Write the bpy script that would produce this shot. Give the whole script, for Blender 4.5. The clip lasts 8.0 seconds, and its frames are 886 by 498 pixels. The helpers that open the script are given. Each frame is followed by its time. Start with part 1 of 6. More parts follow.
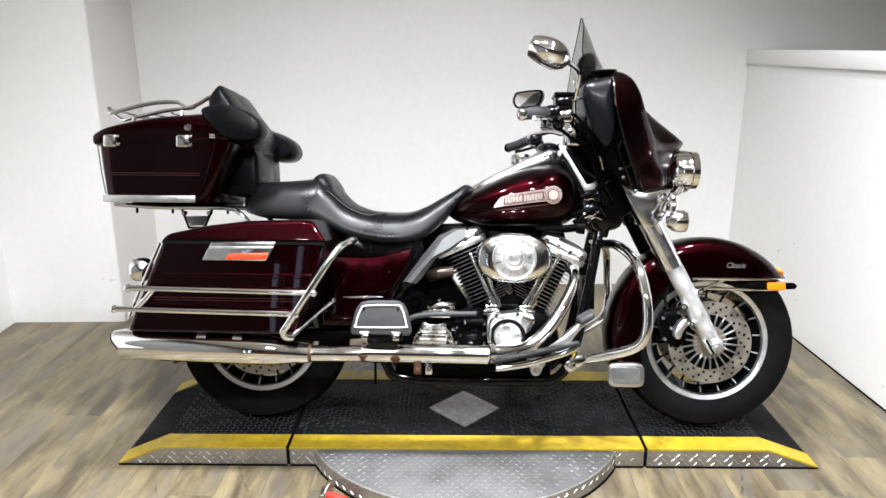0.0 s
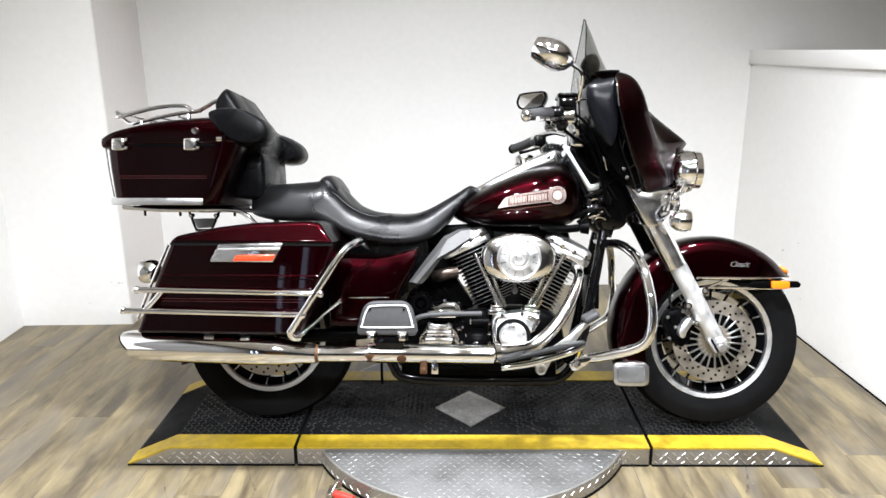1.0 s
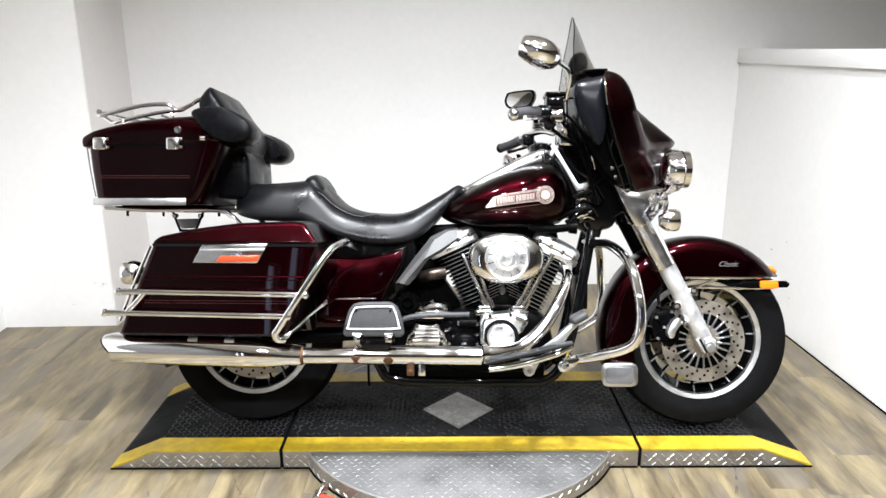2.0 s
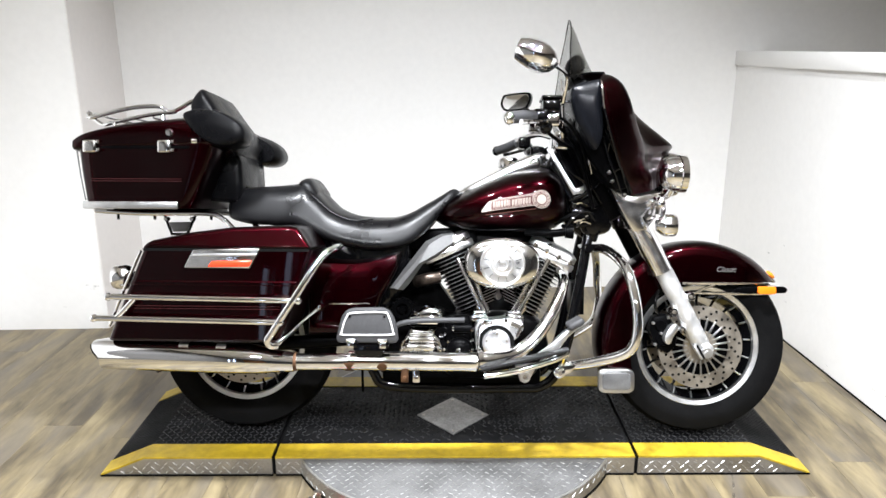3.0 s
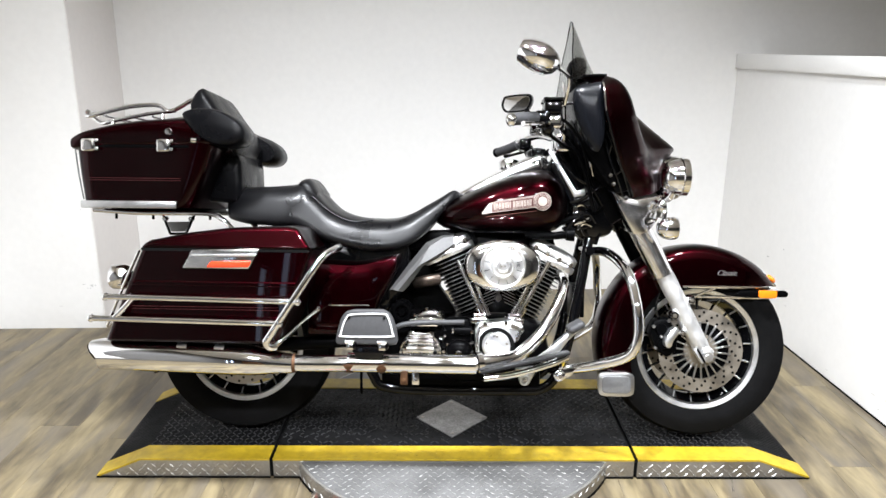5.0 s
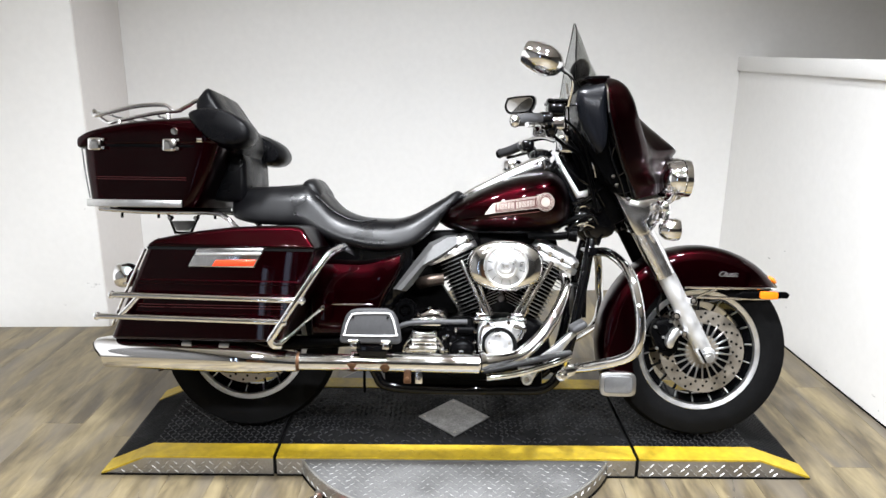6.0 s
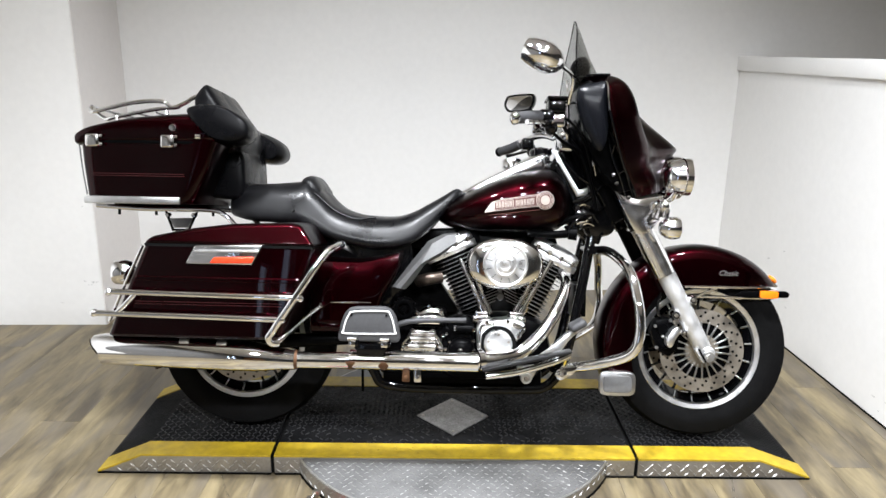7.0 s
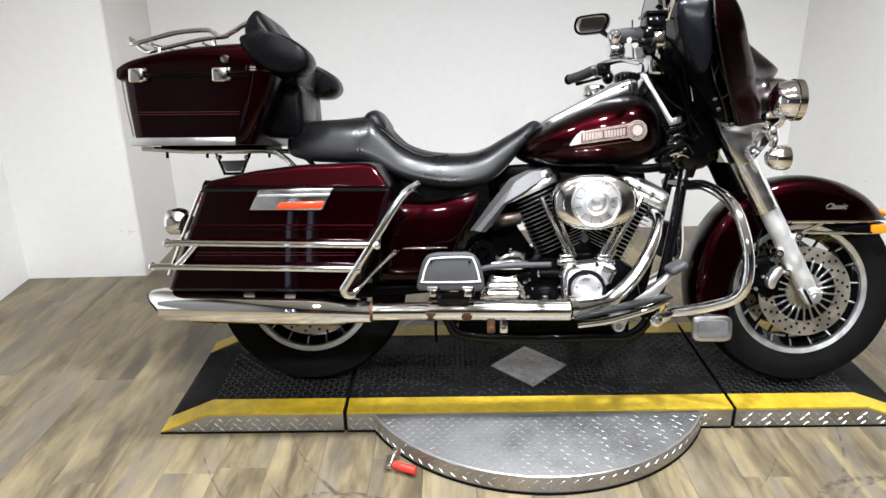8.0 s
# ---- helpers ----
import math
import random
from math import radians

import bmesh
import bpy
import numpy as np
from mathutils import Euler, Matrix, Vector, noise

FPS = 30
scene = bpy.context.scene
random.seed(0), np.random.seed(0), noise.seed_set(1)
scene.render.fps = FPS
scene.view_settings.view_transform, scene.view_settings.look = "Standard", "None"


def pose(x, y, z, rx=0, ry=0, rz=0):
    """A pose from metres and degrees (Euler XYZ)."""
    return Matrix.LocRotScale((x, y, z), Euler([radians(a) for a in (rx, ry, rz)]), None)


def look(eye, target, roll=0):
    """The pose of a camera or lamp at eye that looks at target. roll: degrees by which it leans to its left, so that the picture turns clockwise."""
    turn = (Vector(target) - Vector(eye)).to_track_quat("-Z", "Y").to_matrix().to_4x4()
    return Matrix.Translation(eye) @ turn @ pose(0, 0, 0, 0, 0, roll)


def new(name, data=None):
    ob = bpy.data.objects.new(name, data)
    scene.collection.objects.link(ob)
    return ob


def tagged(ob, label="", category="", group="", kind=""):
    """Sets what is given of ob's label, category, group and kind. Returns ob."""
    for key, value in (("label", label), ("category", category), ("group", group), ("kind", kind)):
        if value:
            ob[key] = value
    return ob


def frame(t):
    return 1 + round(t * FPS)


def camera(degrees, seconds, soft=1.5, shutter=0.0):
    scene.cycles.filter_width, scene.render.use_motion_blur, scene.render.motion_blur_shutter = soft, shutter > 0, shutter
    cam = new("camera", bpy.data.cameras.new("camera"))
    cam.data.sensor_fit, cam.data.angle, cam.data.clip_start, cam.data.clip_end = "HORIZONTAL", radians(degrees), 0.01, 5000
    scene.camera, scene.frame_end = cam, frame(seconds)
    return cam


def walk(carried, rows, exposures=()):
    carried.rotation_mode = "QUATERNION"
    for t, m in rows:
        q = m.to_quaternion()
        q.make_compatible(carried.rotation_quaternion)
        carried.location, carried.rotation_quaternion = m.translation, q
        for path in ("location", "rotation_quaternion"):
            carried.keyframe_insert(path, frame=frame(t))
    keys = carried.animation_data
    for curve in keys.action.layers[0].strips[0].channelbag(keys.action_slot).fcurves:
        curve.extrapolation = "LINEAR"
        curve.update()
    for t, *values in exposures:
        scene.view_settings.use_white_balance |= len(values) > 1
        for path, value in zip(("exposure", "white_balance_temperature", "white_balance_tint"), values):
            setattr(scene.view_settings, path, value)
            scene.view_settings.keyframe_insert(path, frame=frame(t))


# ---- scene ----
cam = camera(63.5, 8.0)
# seconds, x, y, z, and the turn about x, y, z in degrees
PATH = [
    (0.0, -0.063, -0.0385, 1.391, 74.154, -0.017, -1.456),
    (0.5, -0.0582, -0.055, 1.392, 74.218, 0.379, -0.923),
    (1.0, -0.0657, -0.0578, 1.3888, 74.376, 0.4, -1.196),
    (1.5, -0.0562, -0.0483, 1.3959, 73.963, 0.958, -1.103),
    (2.0, -0.0532, -0.0332, 1.3864, 74.29, 0.305, -1.942),
    (3.5, -0.0463, 0.0094, 1.4006, 74.028, -0.022, -2.294),
    (4.0, -0.0562, 0.0143, 1.3894, 73.769, -0.235, -2.457),
    (4.5, -0.0545, 0.0155, 1.3969, 74.031, -0.237, -2.411),
    (6.0, -0.068, -0.0046, 1.3961, 74.39, -0.567, -2.212),
    (6.5, -0.064, -0.0063, 1.3944, 74.363, -0.567, -2.301),
    (7.0, -0.0705, 0.0041, 1.385, 74.434, -0.787, -2.295),
    (7.5, -0.1473, 0.05, 1.3796, 74.0467, -0.1043, -3.1494),
    (7.6, -0.1732, 0.0701, 1.369, 72.7032, 0.9429, -3.7473),
    (7.7, -0.1986, 0.0867, 1.3572, 71.7595, 0.9873, -3.5608),
    (7.8, -0.2355, 0.1141, 1.3496, 70.9328, 0.3092, -3.3003),
    (7.9, -0.2649, 0.1523, 1.3483, 70.0285, 0.3865, -2.8325),
    (8.0, -0.2819, 0.2071, 1.33, 69.6038, 0.7466, -2.027),
]
EXPOSURE = [(0.0, -0.2), (1.0, -0.02), (2.0, 0.0), (3.5, 0.0), (4.5, -0.02), (6.0, -0.18), (7.0, -0.26), (8.0, -0.33)]
walk(cam, [(t, pose(x, y, z, rx, ry, rz)) for t, x, y, z, rx, ry, rz in PATH], EXPOSURE)

# ---------- light ----------
world = bpy.data.worlds.new("room_world")
scene.world = world
world.use_nodes = True
world.node_tree.nodes["Background"].inputs[0].default_value = (1.0, 0.98, 0.95, 1)
world.node_tree.nodes["Background"].inputs[1].default_value = 0.0

# ceiling lamps: x, y, watts, diameter
LAMPS = [(-0.9, 1.62, 56, 0.22), (0.1, 1.62, 84, 0.22), (1.0, 1.62, 58, 0.22),
         (-0.9, -0.5, 84, 0.22), (0.1, -0.5, 126, 0.22), (1.0, -0.5, 76, 0.22)]
CEILING = 3.0
for lx, ly, watts, size in LAMPS:
    data = bpy.data.lights.new("ceiling_lamp", "AREA")
    data.shape, data.size, data.energy, data.color = "DISK", size, watts * 1.02, (0.912, 0.945, 1.0)
    data.spread = radians(140)
    lamp = new("ceiling_lamp", data)
    lamp.matrix_world = look((lx, ly, CEILING - 0.03), (lx, ly + 0.001, 0))


# ---------- materials ----------
def material(name, colour, rough=0.5, metal=0.0, coat=0.0, vary=0.15, scale=12.0, fine=120.0, bump=0.0, bump_scale=200.0,
             rough_vary=0.1, per_piece=0.0, spec=0.5, transmission=0.0, ior=1.5, stretch=(1, 1, 1), emit=0.0):
    m = bpy.data.materials.new(name)
    m.use_nodes = True
    nt = m.node_tree
    b = nt.nodes["Principled BSDF"]

    def node(kind, operation=""):
        n = nt.nodes.new(kind)
        if operation:
            n.operation = operation
        return n

    coord = node("ShaderNodeTexCoord")
    mapping = node("ShaderNodeMapping")
    mapping.inputs["Scale"].default_value = stretch
    nt.links.new(coord.outputs["Object"], mapping.inputs["Vector"])
    if per_piece:
        shift = node("ShaderNodeObjectInfo")
        apart = node("ShaderNodeVectorMath", "SCALE")
        apart.inputs[0].default_value = (37.0, 53.0, 71.0)
        nt.links.new(shift.outputs["Random"], apart.inputs["Scale"])
        nt.links.new(apart.outputs["Vector"], mapping.inputs["Location"])
    big, small = node("ShaderNodeTexNoise"), node("ShaderNodeTexNoise")
    big.inputs["Scale"].default_value, small.inputs["Scale"].default_value = scale, fine
    big.inputs["Detail"].default_value, small.inputs["Detail"].default_value = 4, 3
    for n in (big, small):
        nt.links.new(mapping.outputs["Vector"], n.inputs["Vector"])
    total = node("ShaderNodeMath", "ADD")
    nt.links.new(big.outputs["Fac"], total.inputs[0])
    nt.links.new(small.outputs["Fac"], total.inputs[1])
    last = total
    if per_piece:
        info = node("ShaderNodeObjectInfo")
        piece = node("ShaderNodeMath", "MULTIPLY_ADD")
        nt.links.new(info.outputs["Random"], piece.inputs[0])
        piece.inputs[1].default_value = 2 * per_piece
        nt.links.new(total.outputs[0], piece.inputs[2])
        last = piece
    ramp = node("ShaderNodeMapRange")
    ramp.inputs["From Min"].default_value, ramp.inputs["From Max"].default_value = 0.6, 1.4 + 2 * per_piece
    ramp.inputs["To Min"].default_value, ramp.inputs["To Max"].default_value = 1 - vary, 1 + vary
    nt.links.new(last.outputs[0], ramp.inputs["Value"])
    mul = node("ShaderNodeVectorMath", "SCALE")
    mul.inputs[0].default_value = colour
    nt.links.new(ramp.outputs["Result"], mul.inputs["Scale"])
    nt.links.new(mul.outputs["Vector"], b.inputs["Base Color"])
    rr = node("ShaderNodeMapRange")
    rr.inputs["From Min"].default_value, rr.inputs["From Max"].default_value = 0.35, 0.65
    rr.inputs["To Min"].default_value, rr.inputs["To Max"].default_value = rough * (1 - rough_vary), rough * (1 + rough_vary)
    nt.links.new(big.outputs["Fac"], rr.inputs["Value"])
    nt.links.new(rr.outputs["Result"], b.inputs["Roughness"])
    b.inputs["Metallic"].default_value = metal
    b.inputs["Coat Weight"].default_value, b.inputs["Coat Roughness"].default_value = coat, 0.02
    b.inputs["Specular IOR Level"].default_value = spec
    b.inputs["Transmission Weight"].default_value, b.inputs["IOR"].default_value = transmission, ior
    if bump:
        tex = node("ShaderNodeTexNoise")
        tex.inputs["Scale"].default_value, tex.inputs["Detail"].default_value = bump_scale, 4
        nt.links.new(mapping.outputs["Vector"], tex.inputs["Vector"])
        bm_node = node("ShaderNodeBump")
        bm_node.inputs["Strength"].default_value, bm_node.inputs["Distance"].default_value = bump, 0.002
        nt.links.new(tex.outputs["Fac"], bm_node.inputs["Height"])
        nt.links.new(bm_node.outputs["Normal"], b.inputs["Normal"])
    return m


WALL = material("white_wall_paint", (0.8, 0.79, 0.77), 0.55, vary=0.03, scale=1.2, fine=30, bump=0.15, bump_scale=90)
# wall white with the pinkish shade of the pillar's side put into the colour
PILLAR_SHADE = material("pinkish_shaded_white_paint", (0.75, 0.715, 0.69), 0.55, vary=0.03, scale=1.5, fine=30, bump=0.1, bump_scale=90)
WALL_TRIM = material("white_trim_paint", (0.8, 0.79, 0.77), 0.4, vary=0.03, scale=2, bump=0.05)
# for walls out of view; dark grey keeps reflections in paint and chrome deep
WALL_UNSEEN = material("dark_unseen_wall", (0.115, 0.112, 0.108), 0.6, vary=0.6, scale=0.8)
CEIL = material("ceiling_paint", (0.74, 0.73, 0.72), 0.8, vary=0.05, scale=1)
PAINT = material("dark_cherry_paint", (0.0125, 0.0003, 0.0012), 0.33, metal=1.0, coat=0.36, vary=0.06, scale=5, fine=900, rough_vary=0.05, bump=0.25, bump_scale=6)
PIN = material("red_pinstripe", (0.022, 0.001, 0.0015), 0.3, coat=0.4, vary=0.05)
CHROME = material("chrome", (0.86, 0.86, 0.87), 0.05, metal=1.0, vary=0.05, scale=14, rough_vary=0.6)
CHROME_WORN = material("worn_chrome", (0.8, 0.79, 0.78), 0.11, metal=1.0, vary=0.1, scale=18, rough_vary=0.7, bump=0.03, bump_scale=60)
SATIN_CHROME = material("satin_chrome", (0.9, 0.9, 0.91), 0.19, metal=1.0, vary=0.05, scale=16, rough_vary=0.4)
DULL = material("dull_grey_metal", (0.2, 0.2, 0.2), 0.38, metal=0.8, vary=0.1, scale=12)
RUST = material("rusty_steel", (0.10, 0.048, 0.022), 0.55, metal=0.55, vary=0.5, scale=60, fine=300, bump=0.3)
BROWN_PIPE = material("heat_browned_steel", (0.11, 0.085, 0.07), 0.35, metal=0.85, vary=0.5, scale=40, fine=200)
ALU = material("satin_aluminium", (0.62, 0.62, 0.62), 0.34, metal=1.0, vary=0.08, scale=20, bump=0.03)
ALU_BRIGHT = material("polished_rim", (0.86, 0.86, 0.86), 0.36, metal=1.0, vary=0.06, scale=30)
STEEL = material("brake_steel", (0.47, 0.43, 0.38), 0.36, metal=1.0, vary=0.15, scale=30, fine=400)
BLACK = material("gloss_black_enamel", (0.002, 0.002, 0.0023), 0.10, vary=0.2, coat=0.3, spec=0.15)
BLACK_SATIN = material("satin_black", (0.0015, 0.0015, 0.0017), 0.32, vary=0.25, scale=25, bump=0.05, spec=0.03)
FIN = material("black_finned_casting", (0.0015, 0.0015, 0.0015), 0.5, vary=0.2, scale=60, spec=0.06)
BACK_VINYL = material("black_backrest_vinyl", (0.0025, 0.0025, 0.003), 0.3, vary=0.25, scale=9, bump=0.2, bump_scale=30, spec=0.12, rough_vary=0.3)
VINYL = material("black_seat_vinyl", (0.003, 0.003, 0.0036), 0.38, vary=0.25, scale=9, bump=0.2, bump_scale=30, spec=0.27, rough_vary=0.35)
PLASTIC = material("dark_moulded_plastic", (0.004, 0.0044, 0.0058), 0.24, vary=0.15, scale=14, bump=0.06, bump_scale=500, spec=0.2)
ROCKER = material("polished_alloy_casting", (0.92, 0.92, 0.92), 0.36, metal=1.0, vary=0.05, scale=22, rough_vary=0.3)
RUBBER = material("grey_black_rubber", (0.035, 0.035, 0.037), 0.6, vary=0.2, scale=30, bump=0.2, bump_scale=300)
TYRE = material("tyre_rubber", (0.0055, 0.0055, 0.0057), 0.7, vary=0.25, scale=22, bump=0.25, bump_scale=160, spec=0.03)
CREAM = material("cream_emblem", (0.55, 0.48, 0.43), 0.3, coat=0.5, vary=0.05)
CREAM_DARK = material("dark_red_emblem", (0.10, 0.035, 0.032), 0.3, coat=0.5, vary=0.08)
SILVER_TEXT = material("silver_lettering", (0.5, 0.48, 0.48), 0.25, metal=0.8, vary=0.03)
ORANGE = material("amber_lens", (0.85, 0.2, 0.01), 0.15, coat=1.0, vary=0.08, scale=60)
RED = material("red_reflector_lens", (0.75, 0.05, 0.015), 0.2, coat=1.0, vary=0.12, scale=150)
RED_GRIP = material("red_plastic_grip", (0.6, 0.03, 0.02), 0.4, vary=0.1)
WHITE_LINE = material("white_line", (0.75, 0.75, 0.75), 0.4, vary=0.05)
LENS = material("clear_lamp_glass", (0.9, 0.9, 0.9), 0.08, metal=0.6, vary=0.1, scale=80)
GREY_PAD = material("grey_pad", (0.14, 0.14, 0.14), 0.35, metal=0.2, vary=0.15, scale=30, bump=0.2)
MAT_BLACK = material("black_tread_mat", (0.0045, 0.0045, 0.0048), 0.55, vary=0.75, scale=4, fine=70, bump=0.2, bump_scale=180, rough_vary=0.3, spec=0.08)
LUG = material("black_tread_lug", (0.02, 0.02, 0.021), 0.34, vary=0.4, scale=7, rough_vary=0.4, spec=0.55)
YELLOW = material("yellow_safety_paint", (0.40, 0.275, 0.014), 0.5, vary=0.28, scale=14, fine=45, bump=0.1)
TREAD = material("aluminium_tread_plate", (0.125, 0.124, 0.122), 0.48, metal=0.5, vary=0.3, scale=7, fine=150, rough_vary=0.25, bump=0.1, spec=0.25)
PLATE_EDGE = material("aluminium_plate_edge", (0.36, 0.345, 0.325), 0.42, metal=0.9, vary=0.2, scale=9, fine=120, rough_vary=0.3)
TREAD_LUG = material("aluminium_tread_lug", (0.42, 0.415, 0.40), 0.36, metal=0.9, vary=0.2, scale=9, fine=120)
FORK = material("silver_fork_alloy", (0.66, 0.66, 0.66), 0.58, metal=0.9, vary=0.04, scale=20, rough_vary=0.2)
AIR = material("air_cleaner_chrome", (0.92, 0.92, 0.92), 0.12, metal=1.0, vary=0.04, scale=10, rough_vary=0.4)
SKIRT_LUG = material("bright_tread_lug", (0.7, 0.69, 0.67), 0.4, metal=0.95, vary=0.2, scale=9, fine=120)
DIAMOND = material("scratched_bare_steel", (0.3, 0.29, 0.28), 0.5, metal=0.7, vary=0.55, scale=26, fine=160, bump=0.3, bump_scale=120)
DOOR_WOOD = material("brown_door_wood", (0.34, 0.15, 0.06), 0.4, vary=0.3, scale=5, fine=40, stretch=(1, 1, 0.2))
DISC_STEEL = material("worn_disc_steel", (0.40, 0.362, 0.31), 0.4, metal=0.9, vary=0.14, scale=18, fine=300, rough_vary=0.3)
TREAD_RUBBER = material("black_ribbed_rubber", (0.009, 0.009, 0.0095), 0.5, vary=0.25, scale=40, bump=0.3, bump_scale=250, spec=0.25)
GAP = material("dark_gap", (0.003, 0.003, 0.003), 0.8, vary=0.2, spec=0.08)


def wood(name):
    """Wood-look vinyl: long streaks of grey-brown, tan and olive, different on every plank."""
    m = bpy.data.materials.new(name)
    m.use_nodes = True
    nt = m.node_tree
    b = nt.nodes["Principled BSDF"]
    coord, info = nt.nodes.new("ShaderNodeTexCoord"), nt.nodes.new("ShaderNodeObjectInfo")
    apart, mapping = nt.nodes.new("ShaderNodeVectorMath"), nt.nodes.new("ShaderNodeMapping")
    apart.operation = "SCALE"
    apart.inputs[0].default_value = (37.0, 53.0, 71.0)
    nt.links.new(info.outputs["Random"], apart.inputs["Scale"])
    nt.links.new(apart.outputs["Vector"], mapping.inputs["Location"])
    nt.links.new(coord.outputs["Object"], mapping.inputs["Vector"])
    mapping.inputs["Scale"].default_value = (1, 0.2, 1)
    cloud, grain, knots = (nt.nodes.new("ShaderNodeTexNoise") for _ in range(3))
    for n, sc, de, di in ((cloud, 11, 4, 0.7), (grain, 60, 5, 0.5), (knots, 6.5, 4, 1.0)):
        n.inputs["Scale"].default_value, n.inputs["Detail"].default_value, n.inputs["Distortion"].default_value = sc, de, di
        nt.links.new(mapping.outputs["Vector"], n.inputs["Vector"])

    def joined(a, factor, b):
        n = nt.nodes.new("ShaderNodeMath")
        n.operation = "MULTIPLY_ADD"
        nt.links.new(a, n.inputs[0])
        n.inputs[1].default_value = factor
        nt.links.new(b, n.inputs[2])
        return n.outputs[0]

    tone = joined(info.outputs["Random"], 0.10, joined(grain.outputs["Fac"], 0.34, cloud.outputs["Fac"]))
    ramp = nt.nodes.new("ShaderNodeValToRGB")
    stops = ((0.50, (0.062, 0.048, 0.029)), (0.64, (0.112, 0.088, 0.051)), (0.76, (0.168, 0.134, 0.075)), (0.90, (0.226, 0.182, 0.102)))
    while len(ramp.color_ramp.elements) < len(stops):
        ramp.color_ramp.elements.new(0.5)
    for e, (at, colour) in zip(ramp.color_ramp.elements, stops):
        e.position, e.color = at, (*colour, 1)
    nt.links.new(tone, ramp.inputs["Fac"])
    # grey-lilac patches
    grey = nt.nodes.new("ShaderNodeMix")
    grey.data_type = "RGBA"
    grey.inputs["B"].default_value = (0.118, 0.104, 0.088, 1)
    fac = nt.nodes.new("ShaderNodeMapRange")
    fac.inputs["From Min"].default_value, fac.inputs["From Max"].default_value = 0.46, 0.64
    fac.inputs["To Max"].default_value = 0.62
    nt.links.new(knots.outputs["Fac"], fac.inputs["Value"])
    nt.links.new(fac.outputs["Result"], grey.inputs["Factor"])
    nt.links.new(ramp.outputs["Color"], grey.inputs["A"])
    # small dark knots
    spots = nt.nodes.new("ShaderNodeTexVoronoi")
    spots.inputs["Scale"].default_value = 5.0
    loose = nt.nodes.new("ShaderNodeMapping")
    loose.inputs["Scale"].default_value = (1, 1.7, 1)
    nt.links.new(mapping.outputs["Vector"], loose.inputs["Vector"])
    nt.links.new(loose.outputs["Vector"], spots.inputs["Vector"])
    dark = nt.nodes.new("ShaderNodeMapRange")
    dark.inputs["From Min"].default_value, dark.inputs["From Max"].default_value = 0.02, 0.11
    dark.inputs["To Min"].default_value, dark.inputs["To Max"].default_value = 0.5, 1.0
    nt.links.new(spots.outputs["Distance"], dark.inputs["Value"])
    knot = nt.nodes.new("ShaderNodeVectorMath")
    knot.operation = "SCALE"
    nt.links.new(grey.outputs["Result"], knot.inputs[0])
    nt.links.new(dark.outputs["Result"], knot.inputs["Scale"])
    nt.links.new(knot.outputs["Vector"], b.inputs["Base Color"])
    rough = nt.nodes.new("ShaderNodeMapRange")
    rough.inputs["To Min"].default_value, rough.inputs["To Max"].default_value = 0.34, 0.55
    nt.links.new(cloud.outputs["Fac"], rough.inputs["Value"])
    nt.links.new(rough.outputs["Result"], b.inputs["Roughness"])
    bump = nt.nodes.new("ShaderNodeBump")
    bump.inputs["Strength"].default_value, bump.inputs["Distance"].default_value = 0.12, 0.002
    nt.links.new(grain.outputs["Fac"], bump.inputs["Height"])
    nt.links.new(bump.outputs["Normal"], b.inputs["Normal"])
    return m


WOOD = wood("wood_look_plank")
DAYLIGHT = bpy.data.materials.new("daylit_pane")
DAYLIGHT.use_nodes = True
db = DAYLIGHT.node_tree.nodes["Principled BSDF"]
db.inputs["Base Color"].default_value = (0.6, 0.65, 0.7, 1)
db.inputs["Emission Color"].default_value, db.inputs["Emission Strength"].default_value = (0.58, 0.72, 1.0, 1), 4.2
GLASS = bpy.data.materials.new("smoked_windshield")
GLASS.use_nodes = True
gnt = GLASS.node_tree
gb = gnt.nodes["Principled BSDF"]
gb.inputs["Base Color"].default_value = (0.6, 0.61, 0.6, 1)
gb.inputs["Roughness"].default_value, gb.inputs["Transmission Weight"].default_value, gb.inputs["IOR"].default_value = 0.03, 1.0, 1.3


# ---------- mesh tools ----------
def link(name, bm, mat, parent=None, label="", angle=38, smooth=True):
    bmesh.ops.recalc_face_normals(bm, faces=bm.faces)
    me = bpy.data.meshes.new(name)
    bm.to_mesh(me)
    bm.free()
    for m in mat if isinstance(mat, (list, tuple)) else [mat]:
        me.materials.append(m)
    if smooth:
        me.polygons.foreach_set("use_smooth", [True] * len(me.polygons))
        me.set_sharp_from_angle(angle=radians(angle))
        for p in me.polygons:
            if len(p.vertices) > 4 and p.area > 0.002 and me.materials[0] is PAINT:
                p.use_smooth = False
    ob = new(name, me)
    if parent:
        ob.parent = parent
    if label:
        ob["label"] = label
    return ob


part = link


def box(lo, hi, bevel=0.0, seg=2):
    bm = bmesh.new()
    bmesh.ops.create_cube(bm, size=1)
    for v in bm.verts:
        v.co = Vector([(a + b) / 2 + (b - a) * c for a, b, c in zip(lo, hi, v.co)])
    if bevel:
        bmesh.ops.bevel(bm, geom=bm.edges[:], offset=bevel, segments=seg, profile=0.5, affect="EDGES", clamp_overlap=True)
    return bm


def turn(bm, m):
    bmesh.ops.transform(bm, matrix=m, verts=bm.verts)
    return bm


def both(*bms):
    """Several shapes of one part in one mesh."""
    out = bmesh.new()
    for bm in bms:
        me = bpy.data.meshes.new("scratch")
        bm.to_mesh(me)
        out.from_mesh(me)
        bpy.data.meshes.remove(me)
        bm.free()
    return out


